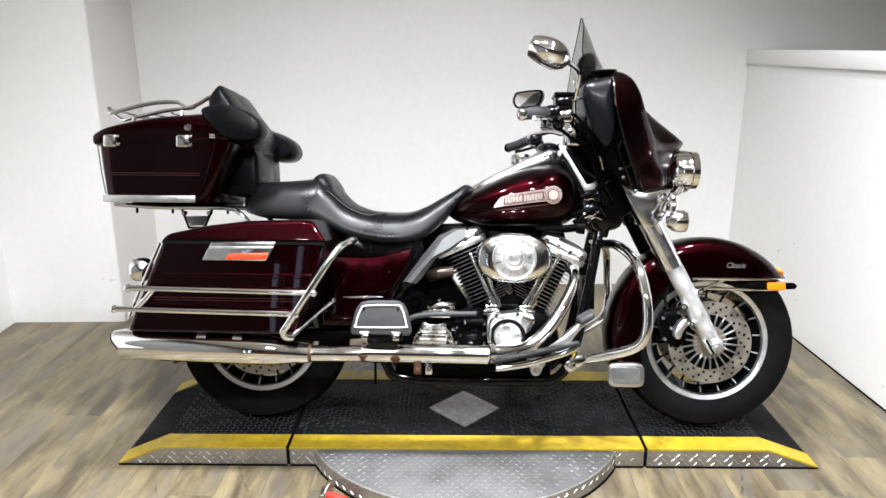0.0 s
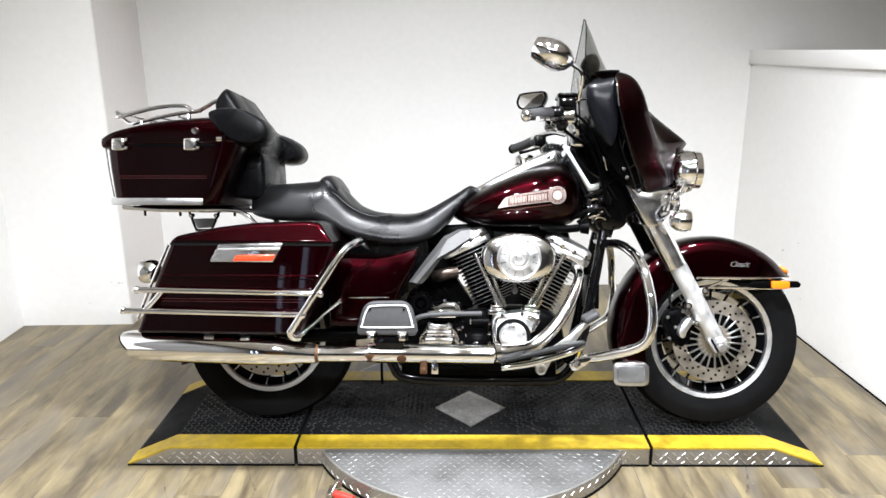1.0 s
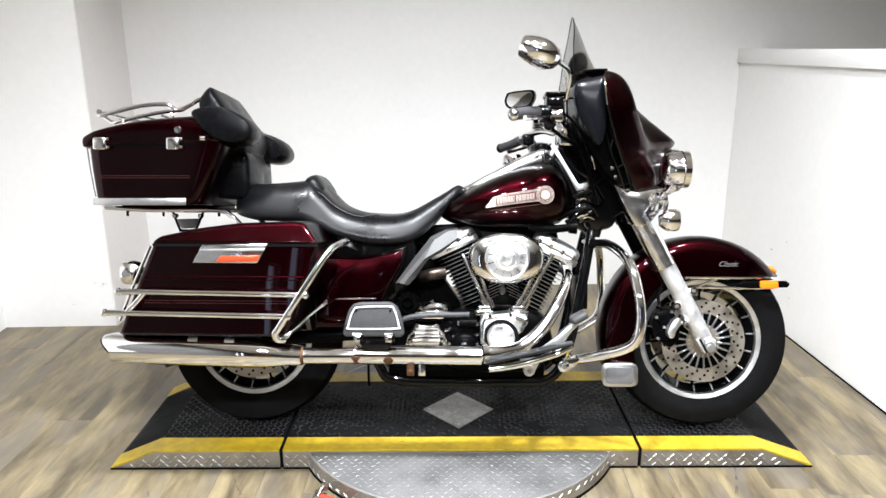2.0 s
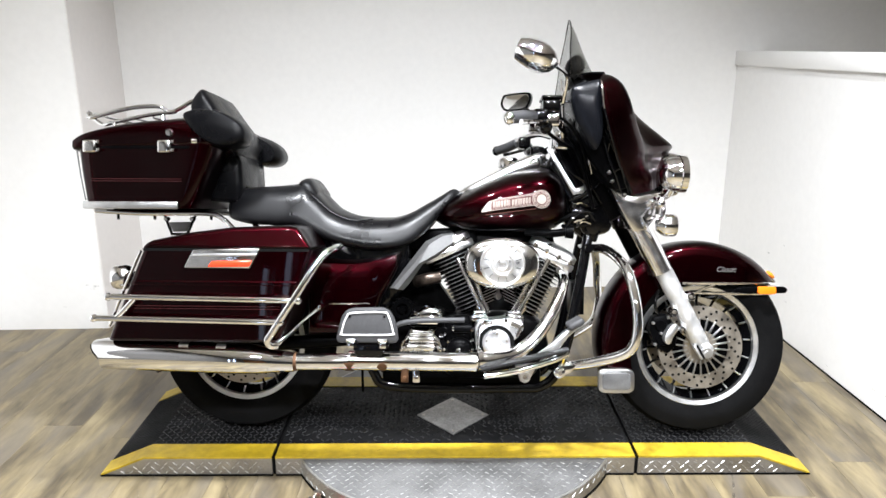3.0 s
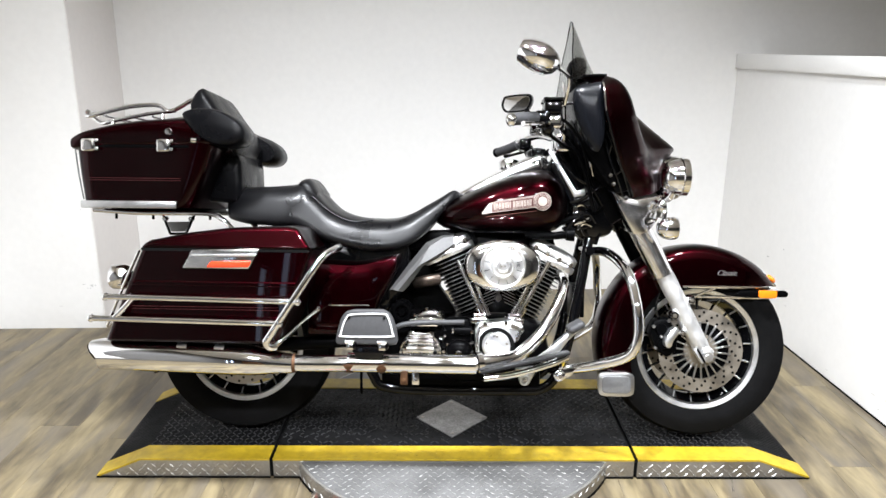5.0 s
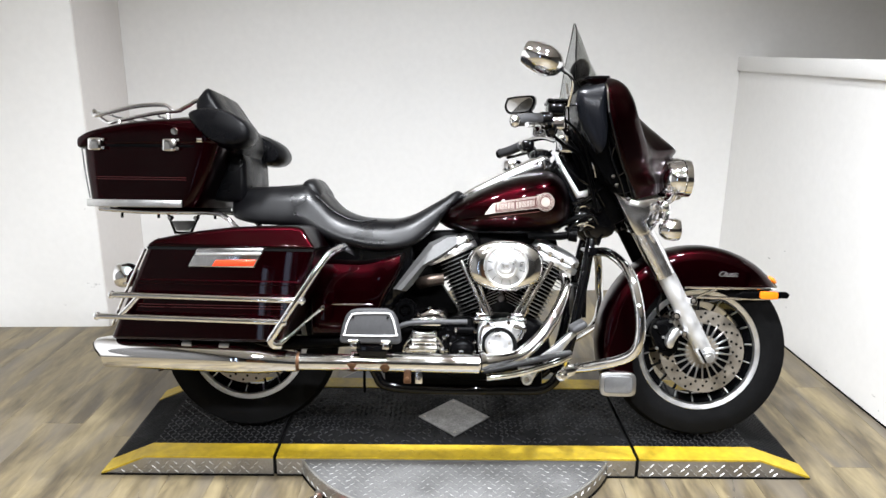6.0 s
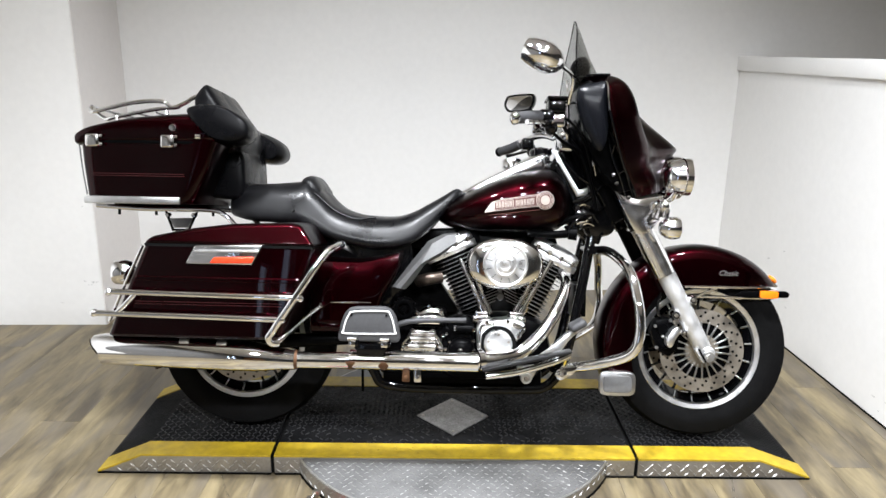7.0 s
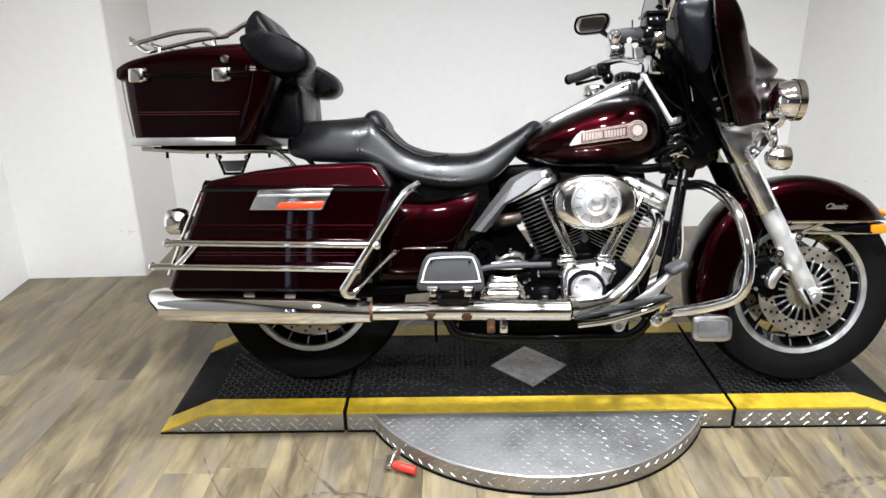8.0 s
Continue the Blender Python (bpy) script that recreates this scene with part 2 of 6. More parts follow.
def loft(rings, closed=True, caps=True, loop=False):
    bm = bmesh.new()
    vs = [[bm.verts.new(p) for p in ring] for ring in rings]
    n = len(vs[0])
    pairs = list(zip(vs, vs[1:])) + ([(vs[-1], vs[0])] if loop else [])
    for a, b in pairs:
        for i in range(n if closed else n - 1):
            j = (i + 1) % n
            bm.faces.new((a[i], a[j], b[j], b[i]))
    if caps and closed and not loop:
        bm.faces.new(vs[0])
        bm.faces.new(vs[-1][::-1])
    return bm


def spline(pts, k=6):
    p = [Vector(q) for q in pts]
    if len(p) < 3:
        return p
    p = [2 * p[0] - p[1]] + p + [2 * p[-1] - p[-2]]
    out = []
    for i in range(1, len(p) - 2):
        a, b, c, d = p[i - 1:i + 3]
        for s in range(k):
            t = s / k
            out.append(0.5 * (2 * b + (c - a) * t + (2 * a - 5 * b + 4 * c - d) * t * t + (3 * b - a - 3 * c + d) * t ** 3))
    return out + [p[-2]]


def tube(pts, r, n=10, k=6):
    """A round tube along a smooth line; r may be a list, one radius a given point."""
    line = spline(pts, k)
    if isinstance(r, (int, float)):
        radii = [r] * len(line)
    else:
        radii = [float(np.interp(i, np.linspace(0, len(line) - 1, len(r)), r)) for i in range(len(line))]
    rings, side = [], None
    for i, p in enumerate(line):
        d = (line[min(i + 1, len(line) - 1)] - line[max(i - 1, 0)]).normalized()
        side = d.orthogonal().normalized() if side is None else (side - d * side.dot(d)).normalized()
        up = d.cross(side)
        rings.append([p + radii[i] * (math.cos(a) * side + math.sin(a) * up) for a in (2 * math.pi * j / n for j in range(n))])
    return loft(rings)


def oval(w, lo, hi, power, n=28):
    """A rounded outline (across, up), w half wide."""
    mid, h = (lo + hi) / 2, (hi - lo) / 2
    out = []
    for i in range(n):
        a = 2 * math.pi * i / n
        c, s = math.cos(a), math.sin(a)
        out.append((w * math.copysign(abs(c) ** (2 / power), c), mid + h * math.copysign(abs(s) ** (2 / power), s)))
    return out


def body(stations, power=2.6, n=28, y0=0.0):
    """A body along x from (x, low, high, half width[, power])."""
    rings = []
    for st in stations:
        x, lo, hi, w = st[:4]
        rings.append([Vector((x, y0 + y, z)) for y, z in oval(w, lo, hi, st[4] if len(st) > 4 else power, n)])
    return loft(rings)


def smooth_stations(st, k=4):
    a = np.array(st, float)
    out = []
    t = np.arange(len(a))
    for s in np.linspace(0, len(a) - 1, (len(a) - 1) * k + 1):
        i = min(int(s), len(a) - 2)
        f = s - i
        p0, p1, p2, p3 = a[max(i - 1, 0)], a[i], a[i + 1], a[min(i + 2, len(a) - 1)]
        out.append(tuple(0.5 * (2 * p1 + (p2 - p0) * f + (2 * p0 - 5 * p1 + 4 * p2 - p3) * f * f + (3 * p1 - p0 - 3 * p2 + p3) * f ** 3)))
    return out


def plate(outline, y0, y1, bevel=0.006, seg=2):
    """A flat outline (x, z) made thick from y0 to y1, its edges rounded."""
    bm = bmesh.new()
    bm.faces.new([bm.verts.new((x, y0, z)) for x, z in outline])
    ext = bmesh.ops.extrude_face_region(bm, geom=bm.faces[:])
    for v in ext["geom"]:
        if isinstance(v, bmesh.types.BMVert):
            v.co.y = y1
    if bevel:
        bmesh.ops.bevel(bm, geom=bm.edges[:], offset=bevel, segments=seg, profile=0.5, affect="EDGES", clamp_overlap=True)
    return bm


def lathe(profile, centre, axis="y", n=40):
    """A turned shape: (radius, along the axis) points about an axis through centre."""
    rings = []
    for i in range(n):
        a = 2 * math.pi * i / n
        c, s = math.cos(a), math.sin(a)
        ring = []
        for r, h in profile:
            q = {"y": (r * c, h, r * s), "x": (h, r * c, r * s), "z": (r * c, r * s, h)}[axis]
            ring.append(Vector(centre) + Vector(q))
        rings.append(ring)
    bm = loft(rings, closed=False, caps=False, loop=True)
    bmesh.ops.remove_doubles(bm, verts=bm.verts, dist=1e-5)
    return bm


def dome(outline, y0, rim, swell, centre=None, k=4):
    """A cushion on a rounded closed outline (x, z): from y0 out to the rim, then swelling further."""
    n = len(outline)
    ring = spline([(x, 0, z) for x, z in [outline[-1]] + list(outline) + list(outline[:2])], k)[k:k + n * k]
    c = Vector((centre[0], 0, centre[1])) if centre else sum(ring, Vector()) / len(ring)
    rings = [[Vector((p.x, y0, p.z)) for p in ring]]
    for f in (1.0, 0.992, 0.97, 0.92, 0.84, 0.72, 0.56, 0.38, 0.2, 0.06):
        y = rim + swell * (1 - f * f) ** 0.6
        rings.append([Vector((c.x + (p.x - c.x) * f, y, c.z + (p.z - c.z) * f)) for p in ring])
    return loft(rings)


def ball(centre, radii, m=None, u=20, v=12):
    bm = bmesh.new()
    bmesh.ops.create_uvsphere(bm, u_segments=u, v_segments=v, radius=1)
    turn(bm, Matrix.Translation(centre) @ (m or Matrix.Identity(4)) @ Matrix.Diagonal((*radii, 1)))
    return bm


def slot(x0, z0, x1, z1, power=4, n=28):
    """A rounded rectangle (x, z)."""
    return [((x0 + x1) / 2 + (x1 - x0) / 2 * a, b) for a, b in oval(1, z0, z1, power, n)]


def thing(name, label, category, m=None, group="", kind=""):
    ob = new(name)
    if m is not None:
        ob.matrix_world = m
    return tagged(ob, label, category, group, kind)


# ---------- room ----------
LEFT, RIGHT, BACK, PILLAR_Y, PILLAR_X = -2.208, 1.753, 4.06, 3.51, -1.64
FAR_X, FRONT, HALF_END = 4.6, -5.0, 2.05


def setting(name, bm, mat, label, category):
    return tagged(link(name, bm, mat, None, label), category=category, kind="structure")


setting("wall_north", box((PILLAR_X, BACK, 0), (FAR_X, BACK + 0.15, CEILING)), WALL, "plain white painted back wall", "wall")
setting("wall_pillar", box((LEFT, PILLAR_Y, 0), (PILLAR_X - 0.002, BACK + 0.15, CEILING)), WALL, "white painted projecting pillar of the wall", "wall")
# thin sheet that carries the painted shade of the pillar's side face
setting("trim_pillar", box((PILLAR_X - 0.001, PILLAR_Y + 0.002, 0), (PILLAR_X + 0.004, BACK - 0.002, CEILING)), PILLAR_SHADE, "side of the white pillar, its pinkish shade put into the colour", "trim")
setting("wall_west", box((LEFT - 0.15, 1.3, 0), (LEFT, BACK + 0.15, CEILING)), WALL, "plain white painted side wall", "wall")


def wall_with_openings(name, along, fixed, depth, lo, hi, holes, mat, label):
    """A thick wall along x or y with upright openings (from, to, bottom, top)."""
    def piece(a, b, z0, z1):
        return box((a, fixed, z0), (b, fixed + depth, z1)) if along == "x" else box((fixed, a, z0), (fixed + depth, b, z1))
    bits, at = [], lo
    for a, b, z0, z1 in holes:
        bits += [piece(at, a, 0, CEILING), piece(a, b, 0, z0), piece(a, b, z1, CEILING)]
        at = b
    bits.append(piece(at, hi, 0, CEILING))
    setting(name, both(*bits), mat, label, "wall")
    for i, (a, b, z0, z1) in enumerate(holes):
        def bar(a0, b0, za, zb, grow=0.0):
            d0, d1 = fixed + depth * 0.3 - grow, fixed + depth * 0.6 + grow
            return box((a0, d0, za), (b0, d1, zb)) if along == "x" else box((d0, a0, za), (d1, b0, zb))
        w = setting(f"window_{name[5:]}_{i + 1}", both(bar(a, a + 0.03, z0, z1), bar(b - 0.03, b, z0, z1), bar(a + 0.03, b - 0.03, z0, z0 + 0.03), bar(a + 0.03, b - 0.03, z1 - 0.03, z1)), WALL_TRIM, "tall daylit glass door with a white frame", "window")
        part("pane", bar(a + 0.03, b - 0.03, z0 + 0.03, z1 - 0.03, -0.015), DAYLIGHT, w, "bright frosted pane")


# unseen continuation of the side wall, darkened for what the bike reflects
wall_with_openings("wall_west_2", "y", LEFT - 0.15, 0.15, FRONT, 1.298, [(-3.66, -3.22, 0.35, 2.3), (-2.92, -2.56, 0.2, 1.75)], WALL_UNSEEN, "unseen side wall, kept dark for the reflections")
setting("trim_floor_gap", box((RIGHT - 0.004, HALF_END + 0.01, 0.0), (RIGHT - 0.0005, BACK - 0.004, 0.007)), GAP, "dark dirty joint along the foot of the partition wall", "trim")
setting("wall_half", box((RIGHT, HALF_END, 0), (RIGHT + 0.12, BACK - 0.002, 1.345)), WALL, "white painted half-height partition wall", "wall")
setting("trim_half_wall", box((RIGHT - 0.016, HALF_END - 0.012, 1.296), (RIGHT + 0.136, BACK - 0.003, 1.372), 0.003), WALL_TRIM, "white painted wooden cap board on the half wall", "trim")
# the east and south walls are unseen too, added dark for the reflections
setting("wall_east", box((FAR_X, FRONT, 0), (FAR_X + 0.15, BACK + 0.15, CEILING)), WALL_UNSEEN, "unseen wall beyond the half wall, kept dark for the reflections", "wall")
wall_with_openings("wall_south", "x", FRONT - 0.15, 0.15, LEFT - 0.15, FAR_X + 0.15, [], WALL_UNSEEN, "unseen wall behind the camera, kept dark for the reflections")
# added out of view so the side cover picks up a brown reflection
door = setting("door_1", box((-2.16, FRONT - 0.01, 0.0), (-1.36, FRONT + 0.035, 2.04), 0.004), DOOR_WOOD, "unseen brown door, added for the brown reflection in the paint", "door")
part("door_handle", both(tube([(-1.45, FRONT + 0.07, 1.02), (-1.56, FRONT + 0.07, 1.02)], 0.009, 10), tube([(-1.45, FRONT + 0.03, 1.02), (-1.45, FRONT + 0.072, 1.02)], 0.011, 10)), ALU, door, "satin metal door handle")
setting("ceiling", box((LEFT - 0.15, FRONT - 0.15, CEILING), (FAR_X + 0.15, BACK + 0.15, CEILING + 0.1)), CEIL, "plain pale ceiling", "ceiling")

# ---------- turntable platform ----------
DECK_M = pose(-0.538, 2.142, 0, 0, 0, -2.05)
platform = thing("turntable_platform", "black motorcycle turntable platform with yellow edges and aluminium tread plate", "platform", DECK_M)
TOP, DEEP, MID = 0.07, 0.60, 1.221
FLAT_L, END_L, FLAT_R, END_R = -0.435, -0.587, MID + 0.414, MID + 0.59


def prism(outline, y0, y1, bevel=0.0):
    return plate(outline, y0, y1, bevel)


def tread_lugs(spots, size, high, tilt):
    """Low raised lozenges at (x, y, z, turned) spots, in one mesh."""
    verts, faces = [], []
    for x, y, z, way in spots:
        a = tilt if way else -tilt
        c, s = math.cos(a), math.sin(a)
        base = len(verts)
        for px, py, pz in ((-1, 0, 0), (-0.4, -0.15, 0), (0.4, -0.15, 0), (1, 0, 0), (0.4, 0.15, 0), (-0.4, 0.15, 0), (-0.45, 0, 1), (0.45, 0, 1)):
            qx, qy = px * size, py * size
            verts.append((x + qx * c - qy * s, y + qx * s + qy * c, z + pz * high))
        for f in ((0, 1, 6), (1, 2, 7, 6), (2, 3, 7), (3, 4, 7), (4, 5, 6, 7), (5, 0, 6)):
            faces.append([base + i for i in f])
    me = bpy.data.meshes.new("tread")
    me.from_pydata(verts, [], faces)
    bm = bmesh.new()
    bm.from_mesh(me)
    bpy.data.meshes.remove(me)
    return bm


def ramp_z(x):
    if x < FLAT_L:
        return 0.006 + (TOP - 0.006) * (x - END_L) / (FLAT_L - END_L)
    if x > FLAT_R:
        return 0.006 + (TOP - 0.006) * (END_R - x) / (END_R - FLAT_R)
    return TOP


YEL = 0.082
wear = random.Random(3)
SECTIONS = {"ramp_left": (END_L, -0.006, FLAT_L), "centre_deck": (0.006, MID - 0.006, None), "ramp_right": (MID + 0.006, END_R, FLAT_R)}
for name, (xa, xb, knee) in SECTIONS.items():
    xs = [xa, xb] if knee is None else sorted([xa, xb, knee])
    top = [(x, ramp_z(x)) for x in xs]
    section = part("deck_section", prism(top + [(xs[-1], 0.004), (xs[0], 0.004)], 0.008, DEEP - 0.008), MAT_BLACK, platform, "black rubber-coated deck section")
    # front and rear skirts
    # the shadow gap below the skirt is drawn as a dark strip
    part("foot_seal", box((xs[0], -0.0025, 0.0005), (xs[-1], 0.012, 0.0065)), GAP, section, "shadow line under the skirt, put in as a dark strip")
    for y0, y1 in ((0.0, 0.007), (DEEP - 0.007, DEEP)):
        part("skirt_plate", prism([(x, z - 0.002) for x, z in top] + [(xs[-1], 0.005), (xs[0], 0.005)], y0, y1), PLATE_EDGE, section, "aluminium tread-plate skirt")
    # yellow painted strips
    for y0, y1 in ((-0.001, YEL), (DEEP - YEL, DEEP + 0.001)):
        strip = [(x, z + 0.003) for x, z in top]
        part("yellow_strip", prism(strip + [(x, z - 0.004) for x, z in top[::-1]], y0, y1), YELLOW, section, "yellow painted safety strip")
    spots = []
    step = 0.0185
    rows = int((DEEP - 2 * YEL) / step)
    for j in range(rows + 1):
        y = YEL + 0.008 + j * step
        for i in range(int((xb - xa) / step)):
            x = xa + 0.012 + i * step
            worn = min(1.0, max(0.12, (y - YEL - 0.04) / 0.12)) if knee is None else 1.0
            if y < DEEP - YEL - 0.006 and FLAT_L < x < FLAT_R and wear.random() < worn + 0.2:
                spots.append((x, y, ramp_z(x) - 0.0005, (i + j) % 2))
    part("tread", tread_lugs(spots, 0.0112, 0.0032, radians(45)), LUG, section, "raised black tread pattern", smooth=False)
    if knee is not None:
        x0, x1 = sorted((knee, xa if knee < 0 else xb))
        grooves = [loft([[Vector((x, y + w, ramp_z(x) + h)) for w, h in ((-0.004, 0.0), (-0.002, 0.0016), (0.002, 0.0016), (0.004, 0.0))] for x in (x0 + 0.012, (x0 + x1) / 2, x1 - 0.012)], closed=False) for y in np.arange(YEL + 0.012, DEEP - YEL - 0.008, 0.0155)]
        tagged(part("slope_ribs", both(*grooves), MAT_BLACK, section, "low ribs on the slope", smooth=False), kind="stuff")
    # lugs on the front skirt
    spots = [(xa + 0.014 + i * 0.03 + 0.015 * (j % 2), 0.015 + 0.016 * j, 0.0, (i + j) % 2) for i in range(int((xb - xa - 0.03) / 0.03)) for j in (0, 1, 2)]
    spots = [q for q in spots if ramp_z(q[0] - 0.012) > q[1] + 0.014 and ramp_z(q[0] + 0.012) > q[1] + 0.014]
    if spots:
        part("skirt_tread", turn(tread_lugs(spots, 0.0105, 0.0034, radians(40)), Matrix.Rotation(radians(90), 4, "X")), SKIRT_LUG, section, smooth=False)
for jx in (0.0, MID):
    part("deck_joint", box((jx - 0.005, 0.004, 0.006), (jx + 0.005, DEEP - 0.004, TOP - 0.012)), GAP, platform, "dark gap between the deck sections")
# bare metal diamond in the middle of the deck
DX, DY = 0.608, 0.28
diamond = turn(box((-0.094, -0.094, TOP - 0.002), (0.094, 0.094, TOP + 0.0042)), Matrix.Translation((DX, DY, 0)) @ Matrix.Diagonal((1.0, 1.05, 1, 1)) @ Matrix.Rotation(radians(45), 4, "Z"))
part("diamond_plate", diamond, DIAMOND, platform, "bare worn metal diamond plate")
spots = [(DX + i * 0.021, DY + j * 0.021, TOP + 0.004, (i + j) % 2) for i in range(-6, 7) for j in range(-6, 7) if abs(i) + abs(j) < 6 and wear.random() < 0.55]
part("diamond_tread", tread_lugs(spots, 0.0095, 0.0010, radians(40)), TREAD_LUG, platform, "worn raised tread", smooth=False)
bolts = [lathe([(0, TOP + 0.007), (0.005, TOP + 0.006), (0.006, TOP + 0.003)], (DX + 0.11 * math.cos(a), DY + 0.115 * math.sin(a), 0), "z", 10) for a in (0, math.pi / 2, math.pi, 3 * math.pi / 2)]
for b in bolts:
    part("bolt", b, STEEL, platform)
# the round turntable disc
CX, CY, RAD, DISC = 0.607, 0.275, 0.583, 0.060
disc = part("turntable_disc", lathe([(0, DISC), (RAD - 0.004, DISC), (RAD, DISC - 0.003), (RAD, 0.006), (0, 0.006)], (CX, CY, 0), "z", 96), TREAD, platform, "round aluminium tread-plate turntable disc")
part("disc_edge", lathe([(RAD - 0.001, 0.009), (RAD + 0.001, 0.010), (RAD + 0.001, DISC - 0.005), (RAD - 0.001, DISC - 0.004)], (CX, CY, 0), "z", 96), PLATE_EDGE, disc, "worn aluminium tread-plate edge")
# dark ring standing in for the shadow where the disc meets the floor
part("disc_seal", lathe([(RAD - 0.02, 0.0005), (RAD + 0.003, 0.0005), (RAD + 0.003, 0.007), (RAD - 0.02, 0.009)], (CX, CY, 0), "z", 96), GAP, disc, "shadow line under the disc's edge, put in as a dark ring")
part("disc_lip", lathe([(RAD - 0.006, DISC + 0.0005), (RAD - 0.002, DISC + 0.002), (RAD + 0.0015, DISC - 0.001), (RAD - 0.001, DISC - 0.004)], (CX, CY, 0), "z", 96), TREAD_LUG, disc, "bright worn rim")
edge_spots, worn_spots, step = [], [], 0.030
for j in range(-36, 1):
    for i in range(-23, 24):
        x, y = i * step + (step / 2 if j % 2 else 0), j * step * 0.62
        if math.hypot(x, y) < RAD - 0.016 and CY + y < -0.014:
            kept = abs(x) + wear.gauss(0, 0.04) > 0.17
            (edge_spots if kept else worn_spots).append((CX + x, CY + y, DISC - 0.0004, (i + j) % 2))
tagged(part("disc_tread", tread_lugs(edge_spots, 0.0105, 0.0017, radians(35)), TREAD_LUG, disc, "raised lozenge tread", smooth=False), kind="stuff")
tagged(part("worn_tread", tread_lugs(worn_spots, 0.0100, 0.0012, radians(35)), TREAD_LUG, disc, "worn lozenge tread", smooth=False), kind="stuff")
rim = bmesh.new()
for i in range(48):
    a = math.pi * (1.02 + 0.96 * i / 47)
    for j in (0, 1):
        lug = tread_lugs([(0, 0, 0, j)], 0.0115, 0.0025, radians(36))
        turn(lug, Matrix.Translation((CX, CY, 0.02 + 0.022 * j)) @ Matrix.Rotation(a - math.pi * 1.5 + 0.016 * j, 4, "Z") @ Matrix.Translation((0, -RAD - 0.001, 0)) @ Matrix.Rotation(radians(90), 4, "X"))
        rim = both(rim, lug)
part("edge_tread", rim, TREAD_LUG, disc, smooth=False)
# locking lever beside the disc
lever = part("lock_lever", both(box((0.142, -0.205, 0.012), (0.158, -0.150, 0.026), 0.004), tube([(0.155, -0.19, 0.02), (0.165, -0.165, 0.035), (0.172, -0.15, 0.03)], 0.005),
                                lathe([(0, -0.01), (0.013, -0.008), (0.013, 0.008), (0, 0.01)], (0.17, -0.15, 0.03), "y", 16)), STEEL, platform, "small steel turntable locking lever")
part("lever_grip", tube([(0.165, -0.195, 0.022), (0.19, -0.206, 0.021), (0.228, -0.223, 0.02)], [0.011, 0.0135, 0.012], 12), RED_GRIP, lever, "red plastic lever grip")

# ---------- motorcycle ----------
BIKE_M = pose(-0.6588, 2.3687, 0.0964, 0, 0, -3.99) @ pose(0, 0, 0, -13, 0, 0) @ Matrix.Scale(0.98, 4)
bike = thing("motorcycle", "dark cherry touring motorcycle with chrome trim on its side stand", "motorcycle", BIKE_M)
WB, AX, FRONT_X = 1.629, 0.298, 1.619


def arc_ring(cx, cz, a, pts):
    """Points (across, radius) set out at the angle a about an axle."""
    return [Vector((cx + r * math.cos(a), y, cz + r * math.sin(a))) for y, r in pts]


def wheel(name, cx, tyre_w, out_r, label):
    rim_r = 0.218
    w = part(name, lathe([(0.193, -0.04), (0.199, -0.049), (rim_r - 0.004, -0.053), (rim_r, -0.05), (rim_r, 0.05), (rim_r - 0.004, 0.053), (0.199, 0.049), (0.193, 0.04), (0.193, -0.04)], (cx, 0, AX), "y", 64), ALU_BRIGHT, bike, label)
    tw = tyre_w
    prof = [(rim_r - 0.006, -0.05), (rim_r + 0.004, -tw * 0.86), (rim_r + 0.03, -tw), (rim_r + 0.05, -tw * 0.97), (out_r - 0.016, -tw * 0.78), (out_r - 0.005, -tw * 0.45), (out_r, 0)]
    part("tyre", lathe(prof + [(r, -h) for r, h in prof[-2::-1]], (cx, 0, AX), "y", 72), TYRE, w, "black rubber tyre")
    # ribs across the shoulders
    ribs = []
    for i in range(56):
        for side in (-1, 1):
            g = box((-0.0022, -0.017, -0.004), (0.0022, 0.017, 0.0012))
            turn(g, Matrix.Translation((cx, 0, AX)) @ Matrix.Rotation(2 * math.pi * (i + (0.5 if side > 0 else 0)) / 56, 4, "Y") @ Matrix.Translation((0, side * tw * 0.60, out_r - 0.0118)) @ Matrix.Rotation(radians(-side * 27), 4, "X") @ Matrix.Rotation(radians(25 * side), 4, "Z"))
            ribs.append(g)
    tagged(part("tread_ribs", both(*ribs), TYRE, w, "raised tread ribs"), kind="stuff")
    part("rim_well", lathe([(0.1935, -0.042), (0.188, -0.036), (0.17, -0.02), (0.168, 0), (0.17, 0.02), (0.188, 0.036), (0.1935, 0.042)], (cx, 0, AX), "y", 48), BLACK, w, "black rim well")
    part("hub", lathe([(0, -0.075), (0.03, -0.075), (0.035, -0.06), (0.05, -0.05), (0.035, -0.03), (0.035, 0.03), (0.05, 0.05), (0.035, 0.06), (0.03, 0.075), (0, 0.075)], (cx, 0, AX), "y", 28), BLACK_SATIN, w, "black wheel hub")
    for i in range(18):
        a = 2 * math.pi * (i + 0.3) / 18
        d = Vector((math.cos(a), 0, math.sin(a)))
        c = Vector((cx, 0, AX))
        y = 0.018 if i % 2 else -0.018
        part("spoke", tube([c + 0.045 * d + Vector((0, y, 0)), c + 0.178 * d + Vector((0, -y * 0.4, 0))], [0.006, 0.0045], 6), BLACK, w)
        part("spoke_nipple", tube([c + 0.172 * d + Vector((0, -0.026, 0)), c + 0.191 * d + Vector((0, -0.041, 0))], 0.003, 6), ALU_BRIGHT, w)
    return w


rear_wheel = wheel("rear_wheel", 0.0, 0.066, 0.322, "polished rim rear wheel")
front_wheel = wheel("front_wheel", FRONT_X, 0.064, 0.317, "polished rim front wheel")


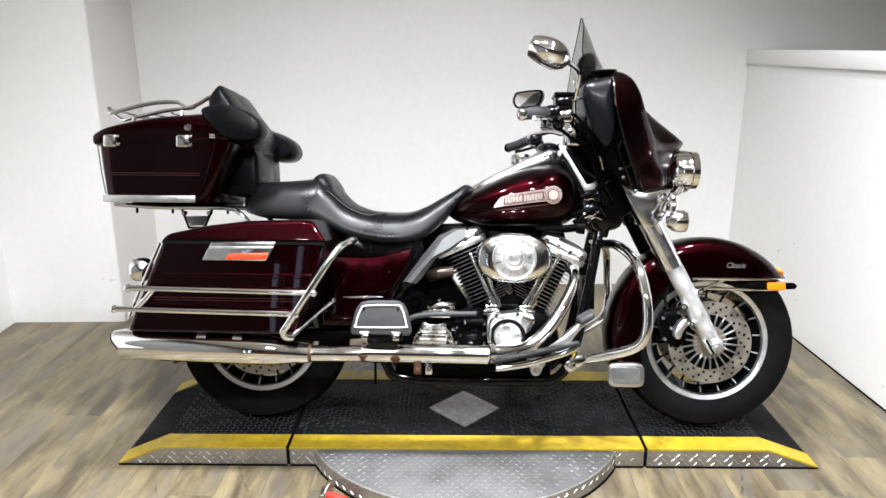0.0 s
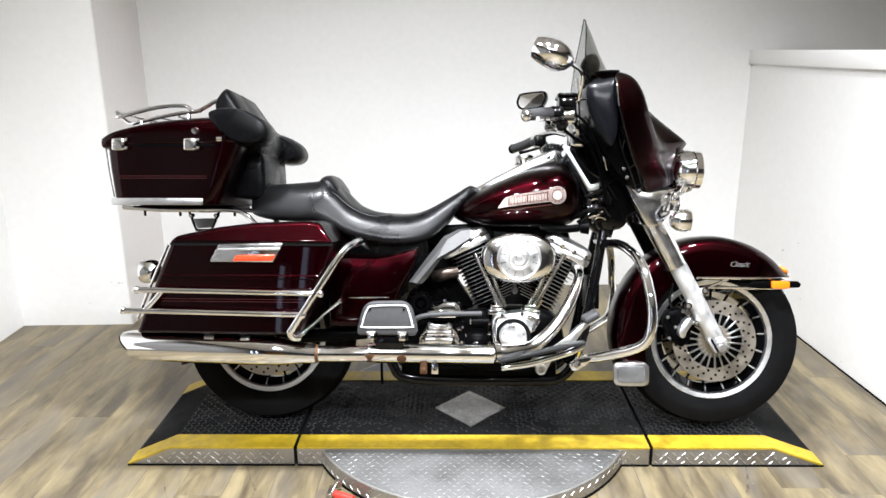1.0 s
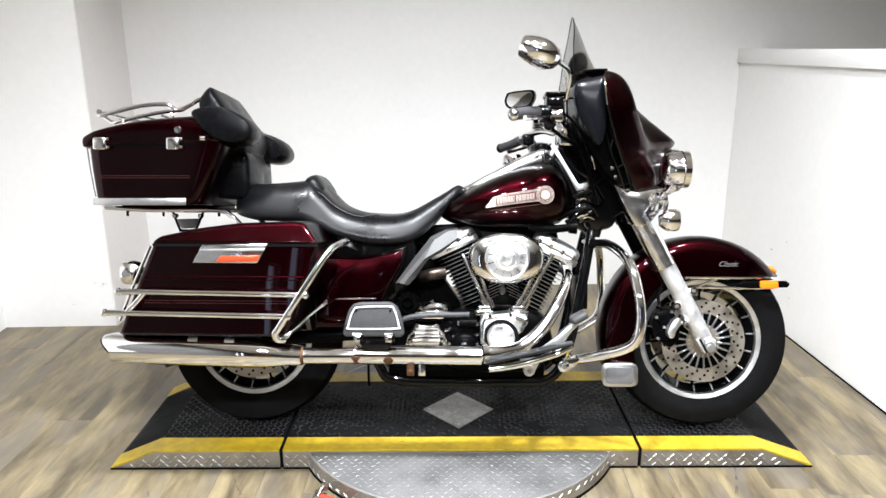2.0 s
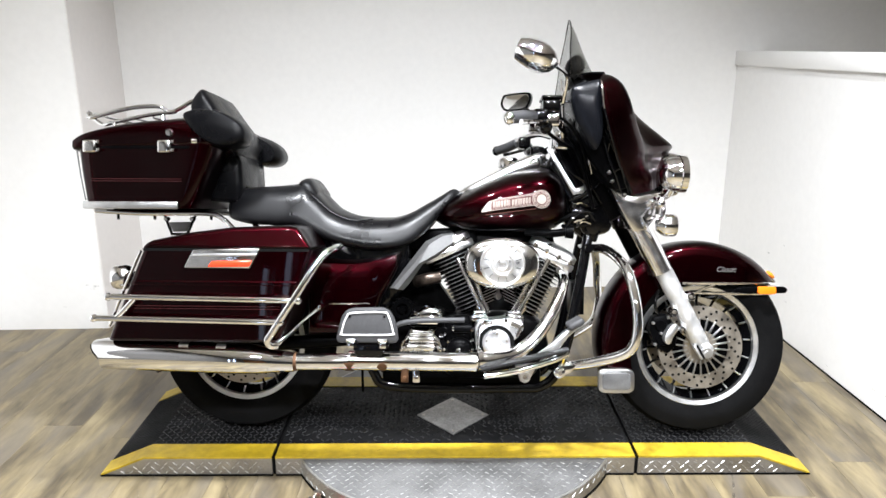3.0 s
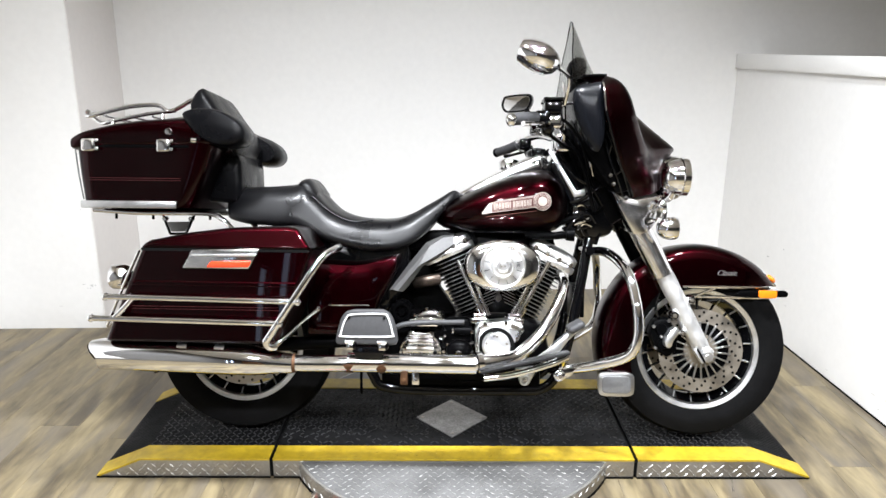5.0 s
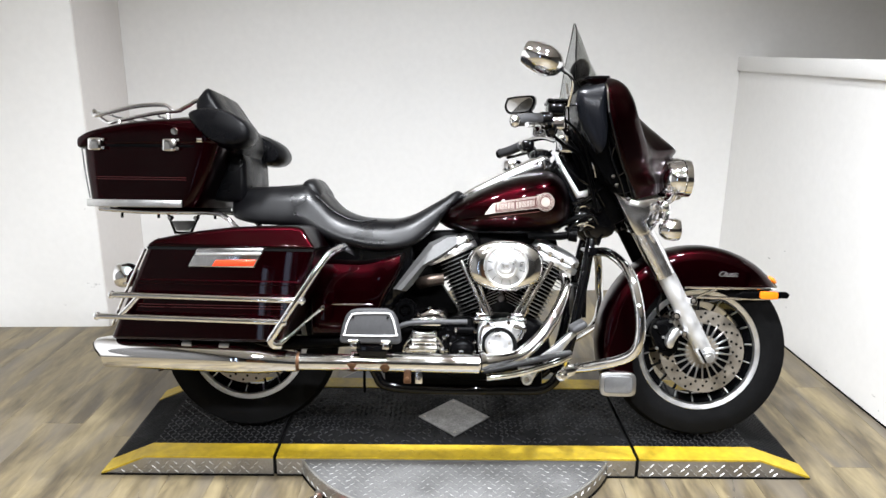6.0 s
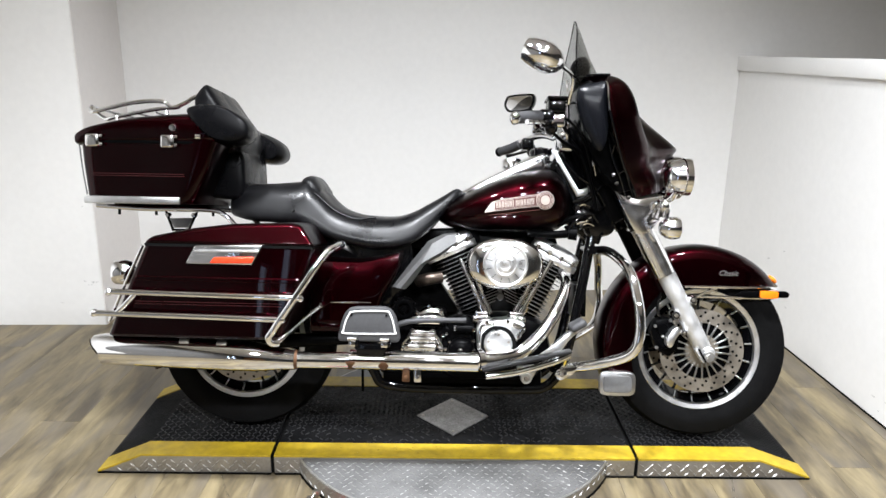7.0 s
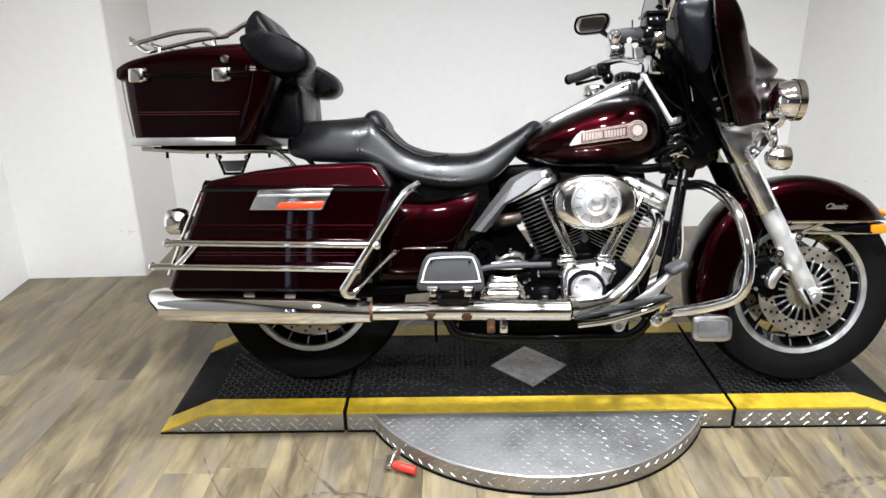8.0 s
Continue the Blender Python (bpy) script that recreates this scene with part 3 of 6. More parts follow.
def brake_disc(cx, y, parent):
    outer, inner, th = 0.146, 0.098, 0.0025
    ring = part("brake_disc", lathe([(inner, y - th), (outer, y - th), (outer, y + th), (inner, y + th), (inner, y - th)], (cx, 0, AX), "y", 72), DISC_STEEL, parent, "drilled steel brake disc")
    for i in range(22):
        a = 2 * math.pi * i / 22
        part("disc_spoke", turn(box((0.046, -0.006, -0.0027), (0.104, 0.001, 0.0027), 0.0008, 1), Matrix.Translation((cx, y, AX)) @ Matrix.Rotation(-a, 4, "Y") @ Matrix.Rotation(radians(-11), 4, "Y")), ALU, ring)
    carrier = lathe([(0.02, y - 0.005), (0.058, y - 0.005), (0.06, y), (0.058, y + 0.005), (0.02, y + 0.005), (0.02, y - 0.005)], (cx, 0, AX), "y", 40)
    part("disc_carrier", carrier, DISC_STEEL, ring, "round disc carrier")
    side = 0.007 if y < 0 else -0.007
    # the shade in the slots is put in as a black backing ring
    part("disc_flange", lathe([(0.03, y + side), (0.104, y + side), (0.104, y + side * 1.3), (0.03, y + side * 1.3), (0.03, y + side)], (cx, 0, AX), "y", 40), BLACK_SATIN, ring, "black ring added behind the disc spokes to darken the slots")
    for i in range(36):
        for k, r in enumerate((0.108, 0.122, 0.136)):
            if (i + k) % 2:
                continue
            a = 2 * math.pi * (i + 0.33 * k) / 36
            part("disc_hole", lathe([(0, y - th - 0.0006), (0.0047, y - th - 0.0006), (0.0047, y - th)], (cx + r * math.cos(a), 0, AX + r * math.sin(a)), "y", 8), GAP, ring)
    return ring


brake_disc(FRONT_X, -0.082, bike)
brake_disc(FRONT_X, 0.082, bike)
brake_disc(0.0, -0.085, bike)
for y in (-1, 1):
    cal = part("brake_caliper", both(plate([(1.435, 0.36), (1.45, 0.405), (1.50, 0.415), (1.535, 0.36), (1.53, 0.30), (1.50, 0.275), (1.46, 0.30)], y * 0.06 - 0.012 * y, y * 0.105, 0.008),
                                     lathe([(0, -0.112), (0.018, -0.112), (0.021, -0.105), (0.021, -0.09)], (1.475, 0, 0.375), "y", 18), lathe([(0, -0.112), (0.018, -0.112), (0.021, -0.105), (0.021, -0.09)], (1.48, 0, 0.325), "y", 18)) if y < 0 else
               plate([(1.435, 0.36), (1.45, 0.405), (1.50, 0.415), (1.535, 0.36), (1.53, 0.30), (1.50, 0.275), (1.46, 0.30)], 0.06, 0.105, 0.008), BLACK_SATIN, bike, "black brake caliper")
    if y < 0:
        for bx, bz in ((1.448, 0.385), (1.50, 0.405), (1.455, 0.31), (1.475, 0.35)):
            part("caliper_bolt", lathe([(0, -0.1145), (0.005, -0.114), (0.006, -0.104)], (bx, 0, bz), "y", 8), ALU, cal)
        part("brake_hose", tube([(1.47, -0.09, 0.41), (1.455, -0.10, 0.45), (1.47, -0.09, 0.50)], 0.005, 8), BLACK, cal, "black brake hose")
        part("caliper_cover", plate([(1.482, 0.320), (1.478, 0.337), (1.486, 0.359), (1.498, 0.377), (1.513, 0.388), (1.526, 0.384), (1.529, 0.368), (1.518, 0.354), (1.508, 0.337), (1.504, 0.320), (1.494, 0.313)], -0.14, -0.10, 0.006), ALU_BRIGHT, cal, "bright caliper cover")


# front fender
def fender(cx, a0, a1, half, outer, inner, n=44):
    """A shell round a wheel from angle a0 to a1 in degrees; inner gives the side's lower radius."""
    rings = []
    for i in range(n + 1):
        deg = a0 + (a1 - a0) * i / n
        a = radians(deg)
        ri, ro = inner(deg), outer(deg)
        h = half(deg)
        sh = ro - 0.05
        ri = min(ri, sh - 0.01)
        out = [(-h, ri), (-h, (ri + sh) / 2), (-h, sh)]
        for s in range(1, 12):
            b = math.pi * s / 12
            out.append((-h * math.copysign(abs(math.cos(b)) ** 0.75, math.cos(b)), sh + 0.05 * math.sin(b) ** 0.8))
        out += [(h, sh), (h, (ri + sh) / 2), (h, ri)]
        t = 0.004
        back = [(y * (1 - t / h), max(r - t, ri) if abs(y) < h else r) for y, r in out[::-1]]
        rings.append(arc_ring(cx, AX, a, out + back))
    return loft(rings)


front_fender = part("front_fender", fender(WB, 43, 199, lambda d: 0.085 - 0.03 * max(0, (62 - d) / 19) ** 1.5 if d < 62 else 0.085,
                                           lambda d: float(np.interp(d, [43, 60, 90, 130, 170, 199], [0.352, 0.36, 0.372, 0.383, 0.374, 0.364])),
                                           lambda d: max(0.232 / math.sin(radians(d)), 0.232) if d < 100 else float(np.interp(d, [100, 128, 160, 199], [0.236, 0.258, 0.245, 0.26]))), PAINT, bike, "dark cherry painted front fender")
for y in (-1, 1):
    part("fender_rail", tube([(1.55, y * 0.089, 0.523), (1.70, y * 0.091, 0.524), (1.84, y * 0.078, 0.522), (1.885, y * 0.055, 0.518)], 0.0055, 8), CHROME, front_fender, "chrome fender trim rail")
    part("fender_rail", tube([(1.575, y * 0.089, 0.49), (1.70, y * 0.091, 0.489), (1.84, y * 0.080, 0.488), (1.905, y * 0.05, 0.494)], 0.0055, 8), CHROME, front_fender, "chrome fender trim rail")
    part("fender_stay", tube([(1.55, y * 0.092, 0.44), (1.59, y * 0.093, 0.487), (1.66, y * 0.092, 0.52)], 0.005, 8), CHROME, front_fender)
lamp_strip = part("marker_lamp", plate([(1.72, 0.495), (1.75, 0.513), (1.90, 0.515), (1.912, 0.505), (1.905, 0.492), (1.80, 0.489)], -0.099, -0.085, 0.004), BLACK_SATIN, bike, "black marker lamp housing")
part("amber_lens", plate(slot(1.806, 0.489, 1.868, 0.516, 6), -0.107, -0.092, 0.003), ORANGE, lamp_strip, "amber marker lens")
part("fender_tip", both(ball((1.885, 0, 0.548), (0.022, 0.026, 0.012), pose(0, 0, 0, 0, 35, 0))), ORANGE, front_fender, "small red-amber fender tip lamp")
part("fender_tip_trim", tube([(1.82, 0, 0.585), (1.86, 0, 0.562), (1.905, 0, 0.522)], [0.006, 0.014, 0.008], 10), CHROME, front_fender, "chrome fender tip trim")
flap = part("fender_flap", plate(slot(1.262, 0.135, 1.388, 0.22, 5), -0.105, -0.085, 0.007), ALU, bike, "bright framed plate at the fender's foot")
part("flap_panel", plate(slot(1.275, 0.147, 1.374, 0.207, 6), -0.109, -0.1, 0.003), GREY_PAD, flap, "pale grey panel")

# fork
TOPX, TOPZ = 1.262, 0.955
for y in (-0.118, 0.118):
    slider = part("fork_leg", tube([(1.622, y, 0.282), (1.608, y, 0.318), (1.474, y, 0.572)], [0.024, 0.029, 0.031], 24, 3), FORK, bike, "satin silver fork leg")
    # the far cover stands in shadow, which its black finish imitates
    part("fork_cover", tube([(1.472, y, 0.565), (1.386, y, 0.728)], 0.0375, 18), SATIN_CHROME if y < 0 else BLACK_SATIN, slider, "satin chrome fork cover" if y < 0 else "far fork cover, its shadow put into a black finish")
    part("upper_fork_cover", tube([(1.386, y, 0.728), (1.262, y, 0.955)], 0.041, 18), BLACK, slider, "black upper fork cover")
    part("axle_nut", lathe([(0, -0.03), (0.008, -0.03), (0.009, -0.026), (0.018, -0.026), (0.021, -0.02), (0.021, 0.0)], (1.622, y - 0.01 if y < 0 else y + 0.03, 0.29), "y", 12), ALU_BRIGHT, slider, "bright axle nut")
for bx, bz, br in ((1.51, 0.428, 0.017), (1.539, 0.368, 0.012), (1.566, 0.482, 0.016)):
    lug = part("fork_lug", lathe([(0, -0.142), (br * 0.75, -0.141), (br, -0.134), (br, -0.105)], (bx, 0, bz), "y", 16), CHROME, bike, "bright caliper mounting lug")
    part("lug_bolt", lathe([(0, -0.149), (br * 0.4, -0.148), (br * 0.45, -0.14)], (bx, 0, bz), "y", 6), STEEL, lug)
clamp = part("axle_clamp", both(plate([(1.600, 0.318), (1.625, 0.326), (1.644, 0.314), (1.646, 0.292), (1.634, 0.276), (1.612, 0.278)], -0.150, -0.10, 0.007, 3), plate([(1.574, 0.312), (1.586, 0.318), (1.612, 0.272), (1.606, 0.262)], -0.15, -0.12, 0.005)), FORK, bike, "silver axle clamp at the fork's foot")
part("clamp_slot", plate([(1.584, 0.314), (1.589, 0.316), (1.613, 0.274), (1.609, 0.270)], -0.1585, -0.14, 0.0), GAP, clamp, "dark clamp slot")
part("fork_axle", tube([(FRONT_X, -0.11, AX), (FRONT_X, 0.11, AX)], 0.012, 10), STEEL, bike)
nacelle = part("fork_nacelle", loft([[Vector((x + 0.02 * (1 - (y / 0.15) ** 2), y, z)) for x, z in ((1.318, 0.845), (1.40, 0.85), (1.475, 0.83), (1.455, 0.775), (1.415, 0.722), (1.362, 0.712))] for y in np.linspace(-0.15, 0.15, 9)]), CHROME, bike, "chrome fork nacelle")

for s in (-1, 1):
    y0, y1 = sorted((s * 0.152, s * 0.166))
    part("nacelle_side", plate([(1.252, 0.904), (1.305, 0.838), (1.361, 0.822), (1.446, 0.836), (1.449, 0.800), (1.410, 0.776), (1.390, 0.754), (1.408, 0.712), (1.359, 0.703), (1.305, 0.800)], y0, y1, 0.005, 2), SATIN_CHROME, nacelle, "bright nacelle side panel")

# fairing
# rows from the top down: centre line (x, z), crown of the wing (x, y, z), rear edge (x, y, z)
FAIRING = [((1.250, 1.258), (1.239, 0.206, 1.226), (1.226, 0.262, 1.196)),
           ((1.285, 1.232), (1.268, 0.227, 1.214), (1.228, 0.284, 1.176)),
           ((1.330, 1.190), (1.296, 0.239, 1.190), (1.229, 0.292, 1.148)),
           ((1.384, 1.133), (1.318, 0.244, 1.150), (1.232, 0.294, 1.109)),
           ((1.432, 1.089), (1.334, 0.243, 1.102), (1.243, 0.290, 1.065)),
           ((1.482, 1.050), (1.350, 0.232, 1.050), (1.258, 0.278, 1.020)),
           ((1.522, 1.018), (1.368, 0.216, 1.000), (1.278, 0.258, 0.965)),
           ((1.531, 1.004), (1.378, 0.202, 0.965), (1.296, 0.238, 0.925)),
           ((1.520, 0.986), (1.386, 0.185, 0.930), (1.316, 0.215, 0.892)),
           ((1.500, 0.944), (1.415, 0.170, 0.885), (1.338, 0.190, 0.858)),
           ((1.485, 0.860), (1.425, 0.151, 0.845), (1.358, 0.165, 0.827))]


def fairing_shell(inset=0.0):
    cols = []
    for y_side, which in ((-1, 2), (-1, 1), (-0.5, 3), (0, 0), (0.5, 3), (1, 1), (1, 2)):
        pts = []
        for centre, wing, edge in FAIRING:
            c = Vector((centre[0], 0, centre[1]))
            w, e = Vector(wing), Vector(edge)
            p = {0: c, 1: w, 2: e, 3: w.lerp(c, 0.42) + Vector((-0.02 - 0.22 * max(0.0, w.z - 0.98), 0, -0.006))}[which].copy()
            p.y *= 1 if y_side > 0 else -1
            p.x -= inset
            p.y *= 1 - inset
            pts.append(p)
        cols.append(spline(pts, 4))
    return [spline([col[i] for col in cols], 5) for i in range(len(cols[0]))]


outer, inside = fairing_shell(), fairing_shell(0.006)
fairing = part("fairing", loft([a + b[::-1] for a, b in zip(outer, inside)]), PAINT, bike, "dark cherry batwing fairing", angle=50)
part("fairing_edge_trim", tube([outer[i][0] + Vector((-0.002, 0, 0)) for i in range(0, len(outer), 3)], 0.004, 8, 3), BLACK, fairing, "black edge bead")
# the bead's specular highlight, modelled as a thin chrome tube
part("edge_glint_trim", tube([outer[i][0] + Vector((-0.004, -0.003, 0)) for i in range(1, 14, 3)], 0.003, 8, 3), CHROME, fairing, "highlight on the edge bead, put in as a chrome line")
# inner side of the fairing
for s in (-1, 1):
    part("inner_fairing", dome([(1.133, 1.169), (1.150, 1.182), (1.179, 1.188), (1.214, 1.196), (1.225, 1.190), (1.228, 1.163), (1.231, 1.103), (1.235, 1.037), (1.226, 0.992), (1.207, 0.973), (1.169, 1.026), (1.142, 1.076), (1.129, 1.129)], s * 0.02, s * 0.262, s * 0.024, (1.196, 1.115)), PLASTIC, fairing, "dark blue-black moulded inner fairing")
    y0, y1 = sorted((s * 0.02, s * 0.2))
    # lower part lies in a recess; its shade is given by the blacker material
    part("inner_fairing", plate([(1.135, 1.09), (1.25, 1.09), (1.27, 1.02), (1.30, 0.93), (1.335, 0.85), (1.29, 0.84), (1.235, 0.90), (1.17, 1.0)], y0, y1, 0.012, 2), BLACK_SATIN, fairing, "lower inner fairing, its recess shade put into the black")
    part("fairing_bracket", both(tube([(1.244, s * 0.240, 1.04), (1.281, s * 0.232, 0.961), (1.310, s * 0.215, 0.893), (1.335, s * 0.195, 0.832)], 0.003, 8), tube([(1.242, s * 0.222, 1.02), (1.265, s * 0.216, 0.942), (1.290, s * 0.210, 0.887), (1.312, s * 0.190, 0.832)], 0.0045, 8),
                                  tube([(1.262, s * 0.234, 0.995), (1.258, s * 0.219, 0.965)], 0.003, 6), tube([(1.300, s * 0.222, 0.915), (1.283, s * 0.213, 0.902)], 0.004, 6)), BLACK, fairing, "thin metal fairing bracket")
    for bx, bz in ((1.266, 0.899), (1.277, 0.871), (1.318, 0.826)):
        part("fairing_bolt", lathe([(0, -0.007), (0.006, -0.006), (0.008, -0.002), (0.008, 0.004)] if s < 0 else [(0, 0.007), (0.006, 0.006), (0.008, 0.002), (0.008, -0.004)], (bx, s * 0.208, bz), "y", 12), CHROME_WORN, fairing, "bright bolt head")
part("dash_top", plate([(1.15, 1.17), (1.155, 1.205), (1.20, 1.228), (1.25, 1.236), (1.27, 1.17)], -0.15, 0.15, 0.015, 3), BLACK_SATIN, fairing, "black dash top")
part("gauge_pod", both(ball((1.178, 0.0, 1.283), (0.034, 0.06, 0.047), pose(0, 0, 0, 0, 15, 0)), ball((1.205, -0.02, 1.235), (0.06, 0.13, 0.018))), BLACK_SATIN, fairing, "black instrument pod")
part("fairing_cap", plate([(1.125, 1.075), (1.156, 0.973), (1.216, 0.857), (1.29, 0.73), (1.34, 0.76), (1.325, 0.86), (1.27, 0.95), (1.22, 1.05)], -0.105, 0.105, 0.018, 2), BLACK_SATIN, fairing, "black fairing cap over the forks")
# windshield
rows_a, rows_b = [], []
for v in np.linspace(0, 1, 15):
    ra, rb = [], []
    for u in np.linspace(-1, 1, 25):
        zb, zt = 1.262 - 0.092 * u * u, 1.456 - 0.235 * abs(u) ** 1.5
        z = zb + v * (zt - zb)
        x = float(np.interp(z, [1.15, 1.272, 1.321, 1.40, 1.456], [1.296, 1.239, 1.214, 1.183, 1.158])) - 0.125 * abs(u) ** 1.6
        ra.append(Vector((x, 0.2 * u, z)))
        rb.append(Vector((x - 0.004, 0.2 * u * 0.985, z)))
    rows_a.append(ra)
    rows_b.append(rb)
screen = part("windshield", loft([a + b[::-1] for a, b in zip(rows_a, rows_b)]), GLASS, fairing, "lightly smoked clear windshield")
screen.visible_shadow = False
part("windshield_trim", tube([outer[0][i] + Vector((0.0, 0, 0.003)) for i in range(4, len(outer[0]) - 4, 3)], 0.005, 8, 3), BLACK, fairing, "black rubber windshield gasket")
for y in (-0.2, 0.2):
    part("screen_stay", tube([(1.115, y * 1.0, 1.05), (1.110, y * 1.06, 1.15), (1.105, y * 1.0, 1.205)], 0.004, 8), CHROME, fairing, "chrome stay")

# lamps at the front
headlight = part("headlight", lathe([(0, 0.044), (0.06, 0.04), (0.074, 0.03), (0.078, 0.015), (0.078, -0.03), (0.05, -0.06), (0, -0.06)], (1.515, 0, 0.905), "x", 36), CHROME, bike, "chrome round headlight")
part("headlight_lens", lathe([(0, 0.051), (0.04, 0.049), (0.066, 0.038)], (1.515, 0, 0.905), "x", 32), LENS, headlight, "clear headlight lens")
for s in (-1, 1):
    y = s * 0.195
    lamp = part("passing_lamp", both(lathe([(0, -0.05), (0.03, -0.046), (0.05, -0.03), (0.057, -0.005), (0.058, 0.012), (0.062, 0.014), (0.062, 0.034), (0.058, 0.036), (0.05, 0.036), (0, 0.036)], (1.484, y, 0.897), "x", 32),
                                     tube([(1.475, y, 0.845), (1.462, y * 0.93, 0.825), (1.42, y * 0.65, 0.80)], 0.012, 10)), CHROME, bike, "chrome passing lamp")
    part("passing_lens", lathe([(0, 0.042), (0.03, 0.04), (0.05, 0.034)], (1.484, y, 0.897), "x", 28), LENS, lamp, "clear lamp lens")
    y = s * 0.215
    sig = part("turn_signal", both(lathe([(0, -0.035), (0.02, -0.032), (0.033, -0.016), (0.037, 0.0), (0.037, 0.02), (0.034, 0.03), (0, 0.03)], (1.456, y, 0.727), "x", 28),
                                   tube([(1.44, y, 0.76), (1.445, y * 0.98, 0.79), (1.43, y * 0.8, 0.815)], 0.012, 10), ball((1.44, y * 0.96, 0.80), (0.018, 0.018, 0.024))), CHROME, bike, "chrome bullet turn signal")
    part("signal_lens", lathe([(0, 0.036), (0.02, 0.034), (0.032, 0.028)], (1.456, y, 0.727), "x", 24), ORANGE if s > 0 else LENS, sig, "signal lens")

# handlebar, controls and mirrors
bar_pts = [(0.925, -0.43, 1.05), (1.005, -0.34, 1.067), (1.075, -0.24, 1.075), (1.12, -0.13, 1.05), (1.135, 0, 1.03), (1.12, 0.13, 1.05), (1.075, 0.24, 1.075), (1.005, 0.34, 1.06), (0.925, 0.43, 1.03)]
bar = part("handlebar", tube(bar_pts, 0.0125, 12), CHROME, bike, "chrome handlebar")
QUAD = [(0.066, 0.022), (0.048, 0.038), (-0.050, 0.041), (-0.072, 0.028), (-0.070, -0.004), (-0.044, -0.033), (0.030, -0.037), (0.058, -0.030), (0.072, -0.004)]
quarter = Matrix(((0, 1, 0, 0), (1, 0, 0, 0), (0, 0, 1, 0), (0, 0, 0, 1)))
for s, zz in ((-1, 0.0), (1, -0.022)):
    part("grip", tube([(0.925, s * 0.43, 1.05 + zz), (0.965, s * 0.387, 1.06 + zz), (1.0, s * 0.347, 1.067 + zz * 0.7)], [0.018, 0.0195, 0.0195], 16), RUBBER, bar, "black rubber handgrip")
    part("grip_end", ball((0.921, s * 0.434, 1.049 + zz), (0.018, 0.018, 0.02)), CHROME if s < 0 else BLACK_SATIN, bar, "bar end cap")
    part("switch_housing", both(box((1.0, min(s * 0.35, s * 0.27), 1.045 + zz), (1.05, max(s * 0.35, s * 0.27), 1.092 + zz), 0.012, 3), ball((1.045, s * 0.3, 1.04 + zz), (0.022, 0.03, 0.024))), BLACK, bar, "black switch housing")
    part("lever", tube([(1.05, s * 0.30, 1.06 + zz), (1.035, s * 0.36, 1.05 + zz), (0.99, s * 0.42, 1.04 + zz), (0.955, s * 0.46, 1.035 + zz)], [0.009, 0.007, 0.006, 0.008], 8), CHROME if s < 0 else BLACK, bar, "control lever")
    part("reservoir", both(box((1.035, min(s * 0.31, s * 0.22), 1.085), (1.09, max(s * 0.31, s * 0.22), 1.13), 0.009, 3), box((1.031, min(s * 0.315, s * 0.215), 1.128), (1.094, max(s * 0.315, s * 0.215), 1.138), 0.003)), BLACK if s < 0 else CHROME, bar, "fluid reservoir")
    mz = 1.235 if s < 0 else 1.226
    way = Matrix.Translation((1.002, s * 0.42, mz)) @ (Matrix.Rotation(radians(23), 4, "Y") @ pose(0, 0, 0, 0, 0, -12) if s < 0 else pose(0, 0, 0, 0, 2, 63))
    shell = turn(lathe([(0.030, -0.058), (0.037, -0.056), (0.043, -0.035), (0.0455, -0.012), (0.045, 0.012), (0.039, 0.034), (0.028, 0.052), (0.014, 0.063), (0, 0.065)], (0, 0, 0), "x", 32), way @ Matrix.Diagonal((1, 1.5, 1, 1))) if s < 0 else turn(dome(QUAD, -0.012, 0.006, 0.02), way @ quarter @ Matrix.Scale(0.94, 4))
    stalk = tube([(1.06, s * 0.41, mz - 0.022), (1.105, s * 0.33, 1.19), (1.10, s * 0.28, 1.12)], [0.009, 0.006, 0.008], 10) if s < 0 else tube([(1.035, s * 0.40, mz - 0.025), (1.062, s * 0.36, mz - 0.06), (1.06, s * 0.31, 1.12)], [0.011, 0.007, 0.008], 10)
    stem = part("mirror", both(shell, stalk), CHROME if s < 0 else BLACK, bike, "chrome teardrop mirror" if s < 0 else "black-framed mirror")
    face = turn(lathe([(0, -0.0565), (0.026, -0.0565), (0.0305, -0.058)], (0, 0, 0), "x", 28), way @ Matrix.Diagonal((1, 1.5, 1, 1))) if s < 0 else turn(dome([(x * 0.84, z * 0.80) for x, z in QUAD], -0.010, -0.013, -0.0012), way @ quarter @ Matrix.Scale(0.94, 4))
    part("mirror_glass", face, CHROME, stem, "mirror glass")
for i, (pts, r) in enumerate((([(1.02, -0.3, 1.05), (1.09, -0.26, 1.0), (1.16, -0.16, 0.97), (1.2, -0.08, 0.88)], 0.006), ([(1.02, -0.32, 1.06), (1.10, -0.27, 1.07), (1.17, -0.2, 1.0), (1.22, -0.12, 0.86)], 0.005),
                              ([(1.03, 0.3, 1.03), (1.1, 0.24, 0.98), (1.17, 0.1, 0.9), (1.18, 0.05, 0.8)], 0.006), ([(1.06, -0.25, 1.09), (1.13, -0.23, 1.13), (1.18, -0.18, 1.05), (1.22, -0.15, 0.9)], 0.0045),
                              ([(1.13, -0.14, 1.02), (1.17, -0.16, 0.96), (1.2, -0.15, 0.88), (1.23, -0.13, 0.78)], 0.007))):
    part("cable", tube(pts, r, 8), BLACK_SATIN if i != 3 else CHROME, bar)
